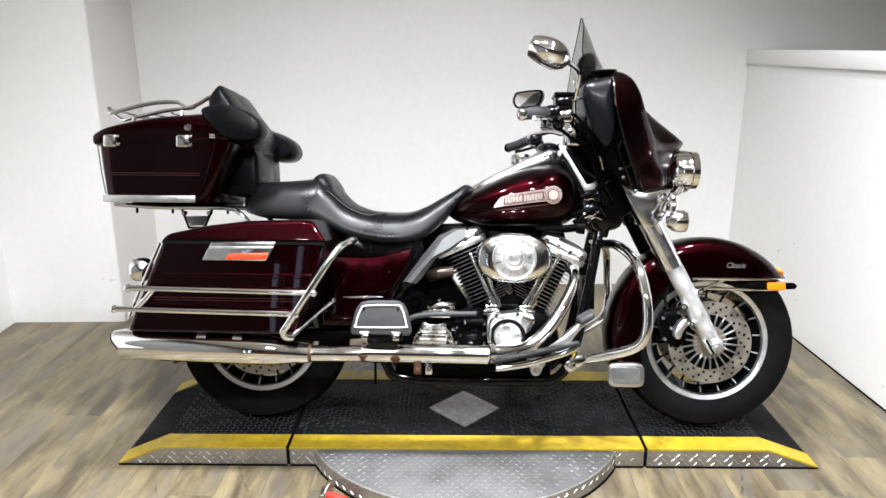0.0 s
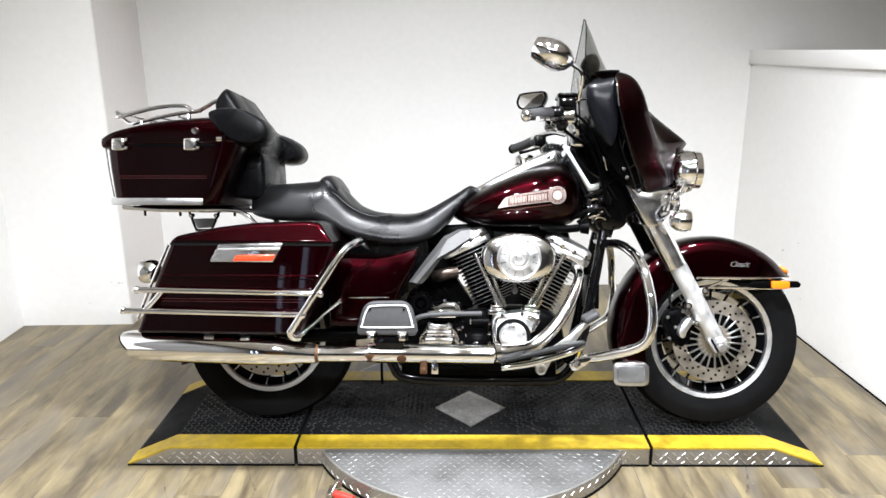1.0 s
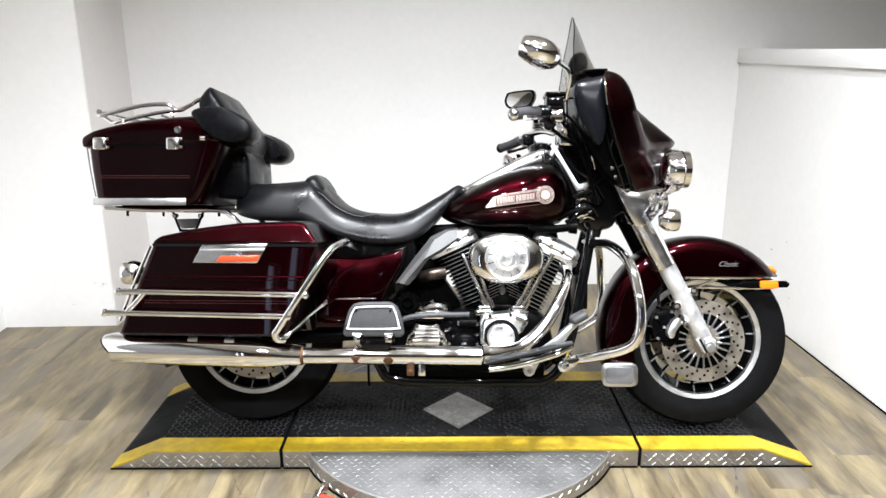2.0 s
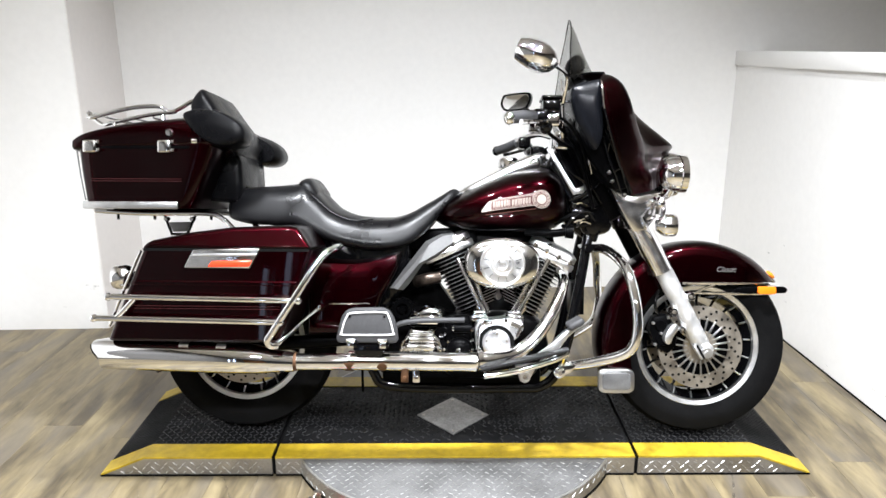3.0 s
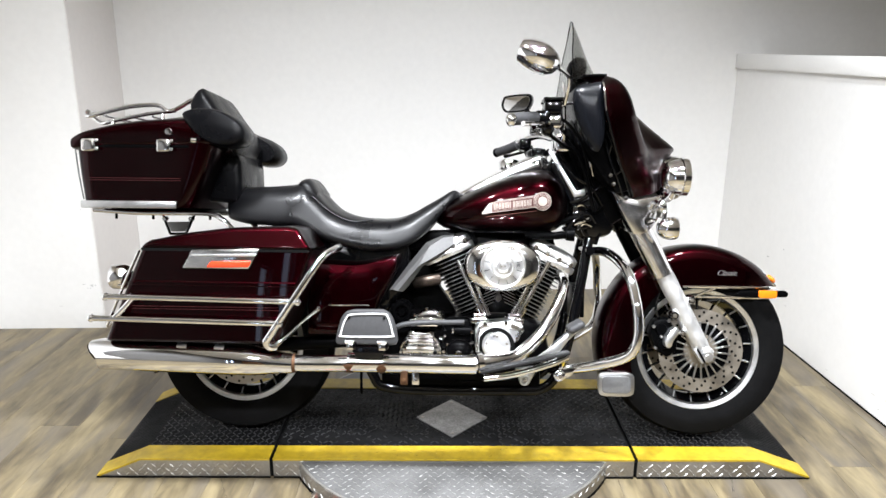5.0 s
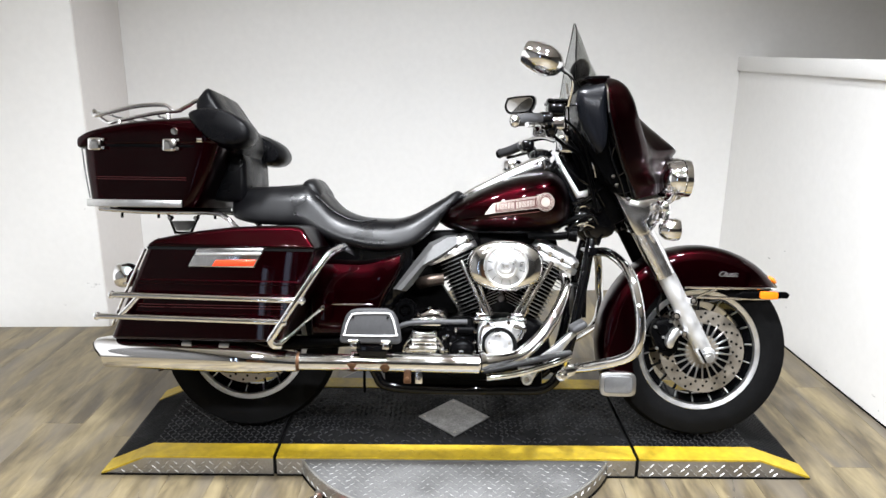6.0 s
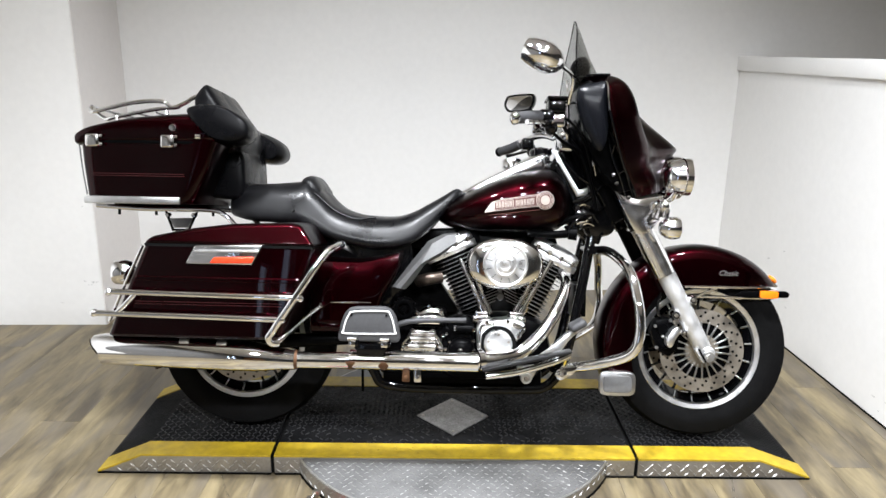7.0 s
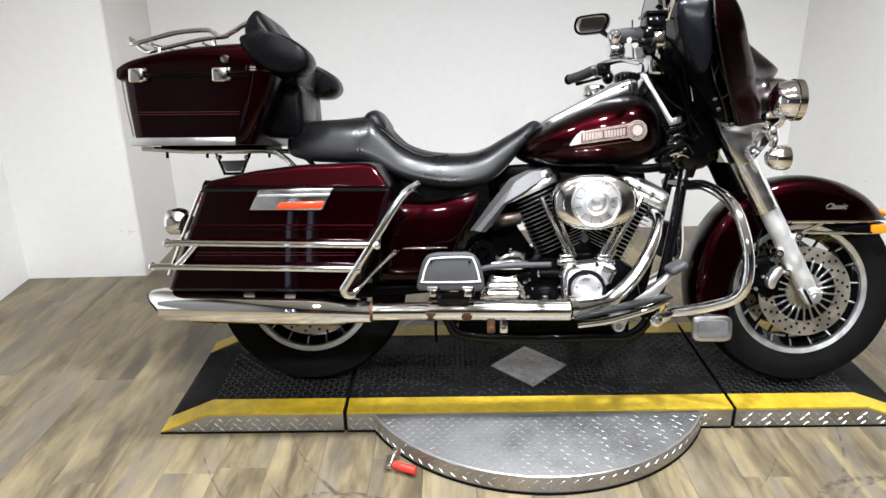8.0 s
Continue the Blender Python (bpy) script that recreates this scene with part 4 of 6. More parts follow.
part("master_cylinder", both(box((1.036, -0.315, 1.040), (1.09, -0.27, 1.083), 0.010, 3), tube([(1.03, -0.30, 1.052), (1.00, -0.325, 1.045)], 0.011, 12)), CHROME, bar, "chrome brake master cylinder")
part("handlebar_clamp", box((1.10, -0.07, 0.985), (1.165, 0.07, 1.055), 0.015, 3), CHROME, bar, "chrome handlebar clamp")

# steering head, frame
for y in (-0.1, 0.1):
    part("frame_tube", tube([(1.25, y * 0.3, 0.80), (1.225, y * 0.7, 0.69), (1.185, y, 0.48), (1.14, y, 0.27), (1.08, y, 0.165), (0.95, y, 0.148), (0.55, y, 0.148), (0.47, y, 0.20), (0.43, y, 0.32), (0.40, y, 0.5)], 0.0175, 12), BLACK, bike, "gloss black frame tube")
part("steering_head", both(tube([(1.20, 0, 0.86), (1.13, 0, 0.99)], 0.04, 16), plate([(1.11, 0.99), (1.20, 0.80), (1.26, 0.74), (1.23, 0.66), (1.15, 0.72), (1.07, 0.93)], -0.045, 0.045, 0.012), plate([(1.17, 0.80), (1.27, 0.90), (1.33, 0.86), (1.30, 0.70), (1.22, 0.68)], -0.10, 0.10, 0.02)), BLACK, bike, "black steering head")
part("neck_cover", plate([(1.10, 0.955), (1.165, 0.845), (1.205, 0.83), (1.27, 0.72), (1.25, 0.66), (1.20, 0.70), (1.15, 0.82), (1.085, 0.93)], -0.088, 0.088, 0.008), BLACK, bike, "black side cover of the steering neck")
part("neck_trim", plate([(1.071, 0.988), (1.088, 0.988), (1.172, 0.852), (1.202, 0.858), (1.203, 0.838), (1.166, 0.828), (1.118, 0.912)], -0.100, -0.092, 0.002), ALU_BRIGHT, bike, "bright neck trim strip")
part("backbone", tube([(1.15, 0, 0.85), (0.9, 0, 0.72), (0.6, 0, 0.66), (0.3, 0, 0.66)], 0.03, 12), BLACK_SATIN, bike)
for i, (fx, fy, fz, fr) in enumerate(((1.165, -0.105, 0.79, 0.011), (1.19, -0.11, 0.76, 0.008), (1.15, -0.10, 0.755, 0.010), (1.215, -0.112, 0.795, 0.007), (1.18, -0.105, 0.725, 0.009), (1.135, -0.10, 0.72, 0.008))):
    part("fitting", both(lathe([(0, -0.02), (fr * 0.7, -0.02), (fr, -0.015), (fr, 0.02)], (fx, fy, fz), "y", 10), tube([(fx, fy - 0.005, fz), (fx + 0.02, fy - 0.012, fz + 0.012 * (-1) ** i), (fx + 0.045, fy, fz + 0.004)], 0.004, 6)), CHROME_WORN if i % 2 == 0 else BLACK, bike, "small cable fitting")
for pts in ([(1.13, -0.11, 0.70), (1.16, -0.125, 0.745), (1.21, -0.12, 0.77), (1.24, -0.11, 0.74)], [(1.15, -0.115, 0.81), (1.20, -0.13, 0.83), (1.25, -0.125, 0.87)], [(1.12, -0.11, 0.95), (1.16, -0.125, 0.90), (1.22, -0.125, 0.86), (1.26, -0.12, 0.80)]):
    part("cable", tube(pts, 0.0055, 8), BLACK, bike)
part("cross_bar", tube([(1.22, -0.13, 0.645), (1.22, 0.13, 0.645)], 0.015, 10), BLACK, bike)
for s in (-1, 1):
    part("engine_guard", tube([(1.235, s * 0.05, 0.64), (1.275, s * 0.14, 0.64), (1.315, s * 0.27, 0.585), (1.333, s * 0.335, 0.48), (1.337, s * 0.34, 0.385), (1.315, s * 0.325, 0.325), (1.25, s * 0.28, 0.288), (1.17, s * 0.22, 0.258), (1.10, s * 0.14, 0.232)], 0.0165, 14), CHROME, bike, "chrome engine guard bar")
part("regulator", both(box((1.17, -0.06, 0.40), (1.20, 0.06, 0.52), 0.006), *[box((1.2, -0.055 + 0.022 * i, 0.405), (1.215, -0.05 + 0.022 * i, 0.515)) for i in range(6)]), BLACK_SATIN, bike, "black finned regulator")

# engine
engine = part("crankcase", both(plate([(0.70, 0.22), (0.72, 0.39), (0.80, 0.408), (1.0, 0.408), (1.07, 0.38), (1.09, 0.28), (1.03, 0.19), (0.76, 0.18)], -0.13, 0.13, 0.02),
                                plate([(0.715, 0.255), (0.72, 0.41), (0.815, 0.415), (0.82, 0.255)], -0.175, -0.12, 0.018), tube([(0.755, -0.185, 0.372), (0.815, -0.185, 0.372)], 0.015, 16), ball((0.775, -0.175, 0.30), (0.045, 0.03, 0.04))), BLACK_SATIN, bike, "black engine crankcase")
part("filter_cap", tube([(0.749, -0.186, 0.372), (0.757, -0.186, 0.372)], 0.011, 12), CHROME, engine, "bright end cap")
part("case_bolt", lathe([(0, -0.212), (0.011, -0.21), (0.012, -0.2)], (0.772, 0, 0.297), "y", 12), CHROME, engine)
part("case_bolt", lathe([(0, -0.185), (0.007, -0.184), (0.008, -0.17)], (0.712, 0, 0.345), "y", 10), CHROME, engine)
part("case_bolt", lathe([(0, -0.185), (0.007, -0.184), (0.008, -0.17)], (0.70, 0, 0.33), "y", 10), CHROME, engine)
VX, VZ = 0.893, 0.28


def cylinder(angle, foot, low, top):
    """One finned cylinder with its head, leaning by angle from upright."""
    m = Matrix.Translation((foot, 0, VZ)) @ Matrix.Rotation(radians(angle), 4, "Y")
    barrel = part("cylinder", turn(lathe([(0.054, 0.125), (0.054, 0.34), (0, 0.34)], (0, 0, 0), "z", 28), m), FIN, bike, "black finned cylinder")
    for i in range(15):
        h = low + 0.0142 * i
        w = 0.064 if i < 10 else 0.075
        f = loft([[Vector((x, y, z)) for x, y in oval(w, -0.08, 0.08, 3.2, 28)] for z in (h, h + 0.0021)])
        for face in f.faces:
            face.material_index = 1 if len(face.verts) == 4 and i > 0 else 0
        part("cooling_fin", turn(f, m), [FIN, ALU], barrel, smooth=False)
    head = part("cylinder_head", turn(loft([[Vector((x, y, z)) for x, y in oval(0.06, -0.07, 0.07, 4, 20)] for z in (0.33, 0.376)]), m), FIN, bike, "black finned cylinder head")
    rocker = part("rocker_cover", turn(both(loft([[Vector((x * k, y * k, z)) for x, y in oval(0.094, -0.090, 0.090, 6, 40)] for z, k in ((top, 0.97), (top + 0.004, 1.0), (top + 0.022, 1.0), (top + 0.025, 0.98))]),
                                            loft([[Vector((x * k + skew, y * k, z)) for x, y in oval(0.091, -0.088, 0.088, 6, 40)] for z, k, skew in ((top + 0.028, 0.99, 0), (top + 0.031, 1.0, 0), (top + 0.050, 0.985, 0), (top + 0.060, 0.9, -0.004), (top + 0.066, 0.74, -0.010), (top + 0.069, 0.5, -0.014))])), m), ROCKER, head, "polished rocker cover")
    part("rocker_joint", turn(loft([[Vector((x, y, z)) for x, y in oval(0.0905, -0.0875, 0.0875, 6, 32)] for z in (top + 0.024, top + 0.029)]), m), GAP, rocker, "dark gasket line")
    for bx in (-0.066, -0.022, 0.024, 0.068):
        part("head_bolt", turn(lathe([(0, top + 0.04), (0.006, top + 0.039), (0.0075, top + 0.034), (0.0075, top + 0.022)], (bx, -0.088, 0), "z", 8), m), CHROME, head)
    return barrel


cylinder(-24.5, VX, 0.158, 0.371)
cylinder(26.5, VX + 0.034, 0.146, 0.352)
# pushrod tubes and tappet blocks
for xb, xt in ((0.855, 0.765), (0.868, 0.80), (0.974, 1.082), (0.960, 1.05)):
    y = -0.142 if xb in (0.855, 0.974) else -0.122
    rod = part("pushrod_tube", tube([(xb, y, 0.42), ((xb + xt) / 2, y + 0.008, 0.51), (xt, y + 0.025, 0.605)], 0.009, 12), CHROME, bike, "chrome pushrod tube")
    part("pushrod_collar", tube([(xb, y, 0.415), (xb + (xt - xb) * 0.17, y + 0.002, 0.447)], 0.016, 12), CHROME, rod)
for x0, x1 in ((0.812, 0.874), (0.930, 0.994)):
    block = part("tappet_block", both(box((x0, -0.165, 0.392), (x1, -0.10, 0.412), 0.004), box((x0 + 0.008, -0.16, 0.410), (x1 - 0.008, -0.10, 0.428), 0.005)), CHROME, engine, "chrome tappet block")
    for q in (0.15, 0.5, 0.85):
        part("block_bolt", lathe([(0, -0.172), (0.0055, -0.171), (0.0065, -0.163)], (x0 + (x1 - x0) * q, 0, 0.402), "y", 8), CHROME, block)
cam_case = part("cam_cover", plate([(0.827, 0.384), (0.842, 0.399), (0.881, 0.404), (0.948, 0.413), (0.987, 0.397), (0.993, 0.379), (0.974, 0.345), (0.958, 0.338), (0.961, 0.31), (0.95, 0.277), (0.92, 0.258), (0.864, 0.254), (0.838, 0.260), (0.828, 0.317)], -0.205, -0.12, 0.012, 3), ROCKER, bike, "polished cam cover")
part("cover_arm", both(tube([(0.945, -0.207, 0.393), (0.975, -0.207, 0.380), (0.968, -0.207, 0.356)], 0.010, 10), tube([(0.838, -0.205, 0.27), (0.836, -0.206, 0.33), (0.845, -0.205, 0.385), (0.885, -0.205, 0.395)], 0.007, 10)), CHROME, cam_case, "raised bead of the cover")
part("timer_gap", lathe([(0.043, -0.2075), (0.061, -0.2075), (0.0625, -0.204)], (0.898, 0, 0.325), "y", 40), GAP, cam_case, "dark recess round the timer cover")
part("timer_cover", lathe([(0, -0.238), (0.03, -0.2375), (0.042, -0.236), (0.0465, -0.231), (0.0475, -0.19)], (0.898, 0, 0.328), "y", 40), ROCKER, cam_case, "round satin timer cover")
for i in range(5):
    a = 2 * math.pi * i / 5 + 0.3
    part("cover_screw", lathe([(0, -0.2405), (0.004, -0.24), (0.0045, -0.232)], (0.898 + 0.035 * math.cos(a), 0, 0.328 + 0.035 * math.sin(a)), "y", 8), STEEL, cam_case)
for x, z in ((0.818, 0.27), (0.817, 0.30), (0.816, 0.335), (0.818, 0.372), (0.86, 0.398), (0.93, 0.404), (0.985, 0.385), (0.968, 0.352), (0.955, 0.285), (0.90, 0.259)):
    part("cover_bolt", lathe([(0, -0.215), (0.006, -0.214), (0.0065, -0.2)], (x, 0, z), "y", 10), CHROME, cam_case)
# air cleaner
air = part("air_cleaner", loft([[Vector((0.913 + a * k, y, 0.598 + b * k)) for a, b in oval(0.127, -0.085, 0.085, 2.25, 48)] for y, k in ((-0.13, 0.94), (-0.20, 0.97), (-0.232, 1.0), (-0.245, 0.985), (-0.256, 0.90), (-0.262, 0.70), (-0.264, 0.45))]), AIR, bike, "bright chrome oval air cleaner cover")
part("air_cleaner_insert", lathe([(0.071, -0.256), (0.0745, -0.264), (0.0735, -0.270), (0.070, -0.272), (0.0665, -0.270), (0.064, -0.2665), (0.050, -0.2675), (0.040, -0.2685), (0.037, -0.2735), (0.0345, -0.2745), (0.032, -0.272), (0.030, -0.2685), (0.021, -0.270), (0.0195, -0.273), (0.017, -0.273), (0.015, -0.2705), (0, -0.2715)], (0.914, 0, 0.598), "y", 64), ROCKER, air, "ringed round insert")
for i in range(12):
    a = 2 * math.pi * (i + 0.5) / 12
    part("insert_rib", turn(box((0.0405, -0.0012, -0.0008), (0.0645, 0.0008, 0.0008)), Matrix.Translation((0.914, -0.2668, 0.598)) @ Matrix.Rotation(-a, 4, "Y")), AIR, air)
for i in range(5):
    part("insert_bar", box((0.904 + 0.0042 * i, -0.2732, 0.594), (0.9062 + 0.0042 * i, -0.2700, 0.602)), STEEL, air, "plain bar of the maker's mark")
# gearbox
gear = part("gearbox", both(plate([(0.50, 0.20), (0.50, 0.40), (0.56, 0.42), (0.72, 0.42), (0.73, 0.20)], -0.12, 0.12, 0.02), plate([(0.60, 0.37), (0.61, 0.405), (0.70, 0.41), (0.73, 0.37)], -0.17, -0.1, 0.012)), BLACK_SATIN, bike, "black gearbox casing")
cover = part("gearbox_side_cover", both(plate([(0.570, 0.305), (0.580, 0.330), (0.596, 0.352), (0.601, 0.368), (0.612, 0.372), (0.622, 0.362), (0.664, 0.361), (0.674, 0.370), (0.688, 0.366), (0.692, 0.342), (0.709, 0.322), (0.714, 0.302), (0.706, 0.280), (0.690, 0.266), (0.596, 0.265), (0.578, 0.277)], -0.183, -0.11, 0.006, 2),
                                        tube([(0.606, -0.188, 0.351), (0.684, -0.188, 0.351)], 0.007, 12), tube([(0.604, -0.191, 0.333), (0.684, -0.191, 0.333)], 0.011, 12),
                                        tube([(0.596, -0.194, 0.307), (0.688, -0.194, 0.307)], 0.013, 12), tube([(0.600, -0.190, 0.281), (0.684, -0.190, 0.281)], 0.009, 12),
                                        tube([(0.598, -0.186, 0.340), (0.580, -0.186, 0.322), (0.574, -0.186, 0.302), (0.582, -0.186, 0.281), (0.600, -0.186, 0.271)], 0.0045, 8), tube([(0.690, -0.186, 0.345), (0.706, -0.186, 0.320), (0.710, -0.186, 0.300), (0.702, -0.186, 0.282), (0.688, -0.186, 0.271)], 0.0045, 8)), CHROME_WORN, gear, "ribbed bright gearbox cover")
for lx, lz in ((0.611, 0.366), (0.679, 0.365), (0.592, 0.272), (0.645, 0.266), (0.694, 0.272), (0.577, 0.302), (0.709, 0.302)):
    part("cover_bolt", lathe([(0, -0.203), (0.0055, -0.202), (0.0068, -0.197), (0.0068, -0.18)], (lx, 0, lz), "y", 8), CHROME, cover)
part("cover_drain", lathe([(0, -0.206), (0.006, -0.205), (0.009, -0.200), (0.009, -0.18)], (0.692, 0, 0.296), "y", 10), BLACK_SATIN, cover, "dark drain plug")
part("gearbox_lever", both(tube([(0.700, -0.19, 0.285), (0.722, -0.195, 0.272), (0.738, -0.195, 0.262)], 0.005, 8), ball((0.722, -0.195, 0.272), (0.008, 0.006, 0.008))), CHROME_WORN, gear, "bright linkage arm")
part("clutch_housing", lathe([(0.012, -0.176), (0.03, -0.175), (0.038, -0.168), (0.04, -0.12)], (0.722, 0, 0.338), "y", 28), BLACK_SATIN, gear, "round black housing")
starter = part("starter_cover", both(plate([(0.610, 0.402), (0.622, 0.419), (0.644, 0.433), (0.667, 0.441), (0.696, 0.436), (0.712, 0.421), (0.720, 0.404)], -0.188, -0.11, 0.010, 3), tube([(0.606, -0.188, 0.404), (0.665, -0.191, 0.410), (0.724, -0.188, 0.405)], 0.006, 10)), CHROME, gear, "chrome starter cover")
for lx, lz in ((0.624, 0.424), (0.664, 0.446), (0.706, 0.432)):
    part("cover_bolt", lathe([(0, -0.197), (0.0055, -0.196), (0.0068, -0.18)], (lx, 0, lz), "y", 8), CHROME, starter)
part("oil_line", tube([(0.54, -0.2, 0.37), (0.585, -0.205, 0.392), (0.66, -0.205, 0.40), (0.79, -0.195, 0.402)], 0.009, 10), RUBBER, gear, "black oil hose")
pivot = part("pivot_cover", both(lathe([(0.018, -0.178), (0.022, -0.186), (0.030, -0.186), (0.035, -0.178), (0.036, -0.12)], (0.578, 0, 0.433), "y", 28), lathe([(0, -0.194), (0.012, -0.193), (0.0145, -0.188), (0.0145, -0.17)], (0.578, 0, 0.433), "y", 6)), BLACK_SATIN, gear, "notched black swingarm pivot cover")
for k in range(12):
    a = math.pi * k / 6
    part("pivot_notch", turn(box((0.033, -0.176, -0.004), (0.041, -0.15, 0.004), 0.001, 1), Matrix.Translation((0.578, 0, 0.433)) @ Matrix.Rotation(-a, 4, "Y")), BLACK_SATIN, pivot)
for gx, gz, gr in ((0.725, 0.352, 0.005), (0.735, 0.325, 0.004), (0.722, 0.30, 0.005)):
    part("gearbox_bolt", lathe([(0, -0.188), (gr, -0.187), (gr + 0.001, -0.178)], (gx, 0, gz), "y", 10), CHROME, gear)
part("trim_bar", tube([(0.632, -0.2, 0.392), (0.70, -0.2, 0.392)], 0.0055, 8), CHROME, gear, "bright bar")
part("primary_cover", plate(slot(0.52, 0.21, 1.05, 0.42, 3.2), 0.12, 0.20, 0.02, 3), CHROME, bike, "chrome primary cover")
part("oil_pan", box((0.50, -0.10, 0.152), (1.06, 0.10, 0.22), 0.012), BLACK_SATIN, bike, "black oil pan")
part("battery_box", plate([(0.30, 0.40), (0.30, 0.68), (0.60, 0.69), (0.60, 0.52), (0.52, 0.42)], -0.14, 0.14, 0.02), BLACK, bike, "black under-seat box")
part("under_tank_cover", plate([(0.55, 0.64), (0.56, 0.70), (0.82, 0.715), (0.84, 0.66), (0.70, 0.63)], -0.06, 0.06, 0.01), BLACK_SATIN, engine, "black rail cover below the tank")
part("rear_shroud", plate([(0.54, 0.40), (0.58, 0.69), (0.76, 0.70), (0.74, 0.56), (0.685, 0.535), (0.70, 0.50), (0.755, 0.42), (0.755, 0.40)], 0.02, 0.10, 0.004), FIN, engine, "black shroud behind the rear cylinder")
part("valley_cover", plate([(0.845, 0.42), (0.815, 0.52), (0.80, 0.62), (1.01, 0.62), (0.985, 0.52), (0.95, 0.42)], -0.085, 0.085, 0.008), FIN, engine, "black casting between the cylinders")
for side, lean, x0 in ((-1, -24.5, 0.868), (1, 26.5, 0.956)):
    for i in range(7):
        m = Matrix.Translation((x0 - side * 0.004 * i, -0.083, 0.448 + 0.0125 * i)) @ Matrix.Rotation(radians(lean), 4, "Y")
        part("valley_fin", turn(box((-0.028, -0.012, -0.001), (0.028, 0.004, 0.001)), m), ALU, engine)
part("carburettor", both(lathe([(0, -0.11), (0.010, -0.109), (0.013, -0.10), (0.013, -0.06)], (0.908, 0, 0.475), "y", 14), box((0.902, -0.10, 0.46), (0.914, -0.085, 0.53), 0.003)), DULL, engine, "grey intake casting")
part("intake_cover", plate([(0.70, 0.56), (0.74, 0.70), (1.10, 0.70), (1.12, 0.62), (1.02, 0.55), (0.85, 0.50)], -0.05, 0.05, 0.01), BLACK_SATIN, engine, "dark intake")
part("horn_bracket", both(tube([(1.0, -0.10, 0.70), (1.08, -0.12, 0.695), (1.14, -0.11, 0.70)], 0.014, 10), lathe([(0, -0.02), (0.02, -0.018), (0.024, 0.01), (0, 0.012)], (1.155, -0.11, 0.70), "x", 16), tube([(1.10, -0.1, 0.73), (1.17, -0.12, 0.76), (1.2, -0.11, 0.74)], 0.01, 8)), BLACK_SATIN, engine, "black wiring and hose")
part("ignition_cover", plate([(1.15, 0.71), (1.16, 0.79), (1.22, 0.78), (1.23, 0.72)], -0.11, -0.05, 0.01), BLACK, engine, "black coil bracket")
part("coil_strap", tube([(1.165, -0.115, 0.735), (1.195, -0.118, 0.745), (1.215, -0.114, 0.757)], 0.005, 8), CHROME, engine, "bright strap")

# exhaust
for s in (-1, 1):
    y = s * 0.36
    st = [(-0.405, 0.0), (-0.395, 0.042), (-0.36, 0.050), (0.05, 0.050), (0.13, 0.046), (0.21, 0.034), (0.25, 0.027)]
    rings = []
    for i, (x, r) in enumerate(st):
        cz = float(np.interp(x, [-0.4, 0.1, 0.25], [0.308, 0.296, 0.286]))
        rings.append([Vector((x + (0.05 * (0.5 - 0.5 * math.sin(a)) if i < 2 else 0.0), y + max(r, 0.03) * math.cos(a), cz + max(r, 0.03) * math.sin(a))) for a in (2 * math.pi * j / 36 for j in range(36))])
    muf = part("muffler", loft(rings), CHROME, bike, "long chrome muffler")
    part("muffler_outlet", loft([[Vector((-0.356 + 0.05 * (0.5 - 0.5 * math.sin(a)) + dx, y + 0.032 * math.cos(a), 0.307 + 0.032 * math.sin(a))) for a in (2 * math.pi * j / 24 for j in range(24))] for dx in (-0.051, -0.03)]), GAP, muf, "dark outlet")
    part("exhaust_pipe", tube([(0.24, s * 0.352, 0.286), (0.40, s * 0.335, 0.284), (0.60, s * 0.33, 0.285), (0.80, s * 0.315, 0.288), (0.89, s * 0.29, 0.288), (0.965, s * 0.245, 0.300), (1.04, s * 0.215, 0.362), (1.098, s * 0.185, 0.45), (1.132, s * 0.13, 0.53), (1.115, s * 0.06, 0.56)] if s < 0 else [(0.24, 0.352, 0.286), (0.40, 0.3, 0.284), (0.5, 0.2, 0.3)], [0.0265, 0.0265, 0.0265, 0.0265, 0.026, 0.024, 0.022, 0.020, 0.018, 0.018], 18), CHROME_WORN, bike, "chrome exhaust header pipe")
    part("pipe_clamp", tube([(0.240, s * 0.352, 0.286), (0.254, s * 0.350, 0.286)], 0.0305, 18), RUST, muf, "rusty muffler clamp")
    part("muffler_bracket", box((-0.20, min(s * 0.30, s * 0.37), 0.343), (0.12, max(s * 0.30, s * 0.37), 0.362), 0.006), BLACK, bike, "black muffler bracket")
shield = part("heat_shield", loft([[Vector((x, -0.333 + 0.033 * math.cos(a), 0.288 + 0.031 * math.sin(a))) for a in np.linspace(radians(70), radians(300), 16)] + [Vector((x, -0.333 + 0.030 * math.cos(a), 0.288 + 0.028 * math.sin(a))) for a in np.linspace(radians(300), radians(70), 16)] for x in (0.42, 0.60, 0.83)]), CHROME_WORN, bike, "long chrome heat shield")
for x in (0.425, 0.53):
    part("rusty_clamp", loft([[Vector((x + dx * (0.010 + 0.006 * math.sin(5 * a + x * 40)), -0.333 + (r + 0.002) * math.cos(a), 0.288 + r * math.sin(a))) for r, turns in ((0.0325, 1), (0.0312, -1)) for a in np.linspace(radians(182), radians(300), 20)[::turns]] for dx in (-1, 1)]), RUST, shield, "rusty clamp")
for x in (0.601, 0.638):
    part("shield_bracket", both(box((x - 0.012, -0.352, 0.222), (x + 0.012, -0.342, 0.268), 0.004), lathe([(0, -0.36), (0.006, -0.359), (0.007, -0.35)], (x, 0, 0.238), "y", 8)), RUST if x < 0.62 else CHROME_WORN, shield, "rust-stained bracket")
part("clamp_ring", tube([(0.828, -0.312, 0.290), (0.845, -0.306, 0.291)], 0.036, 20), CHROME, shield)
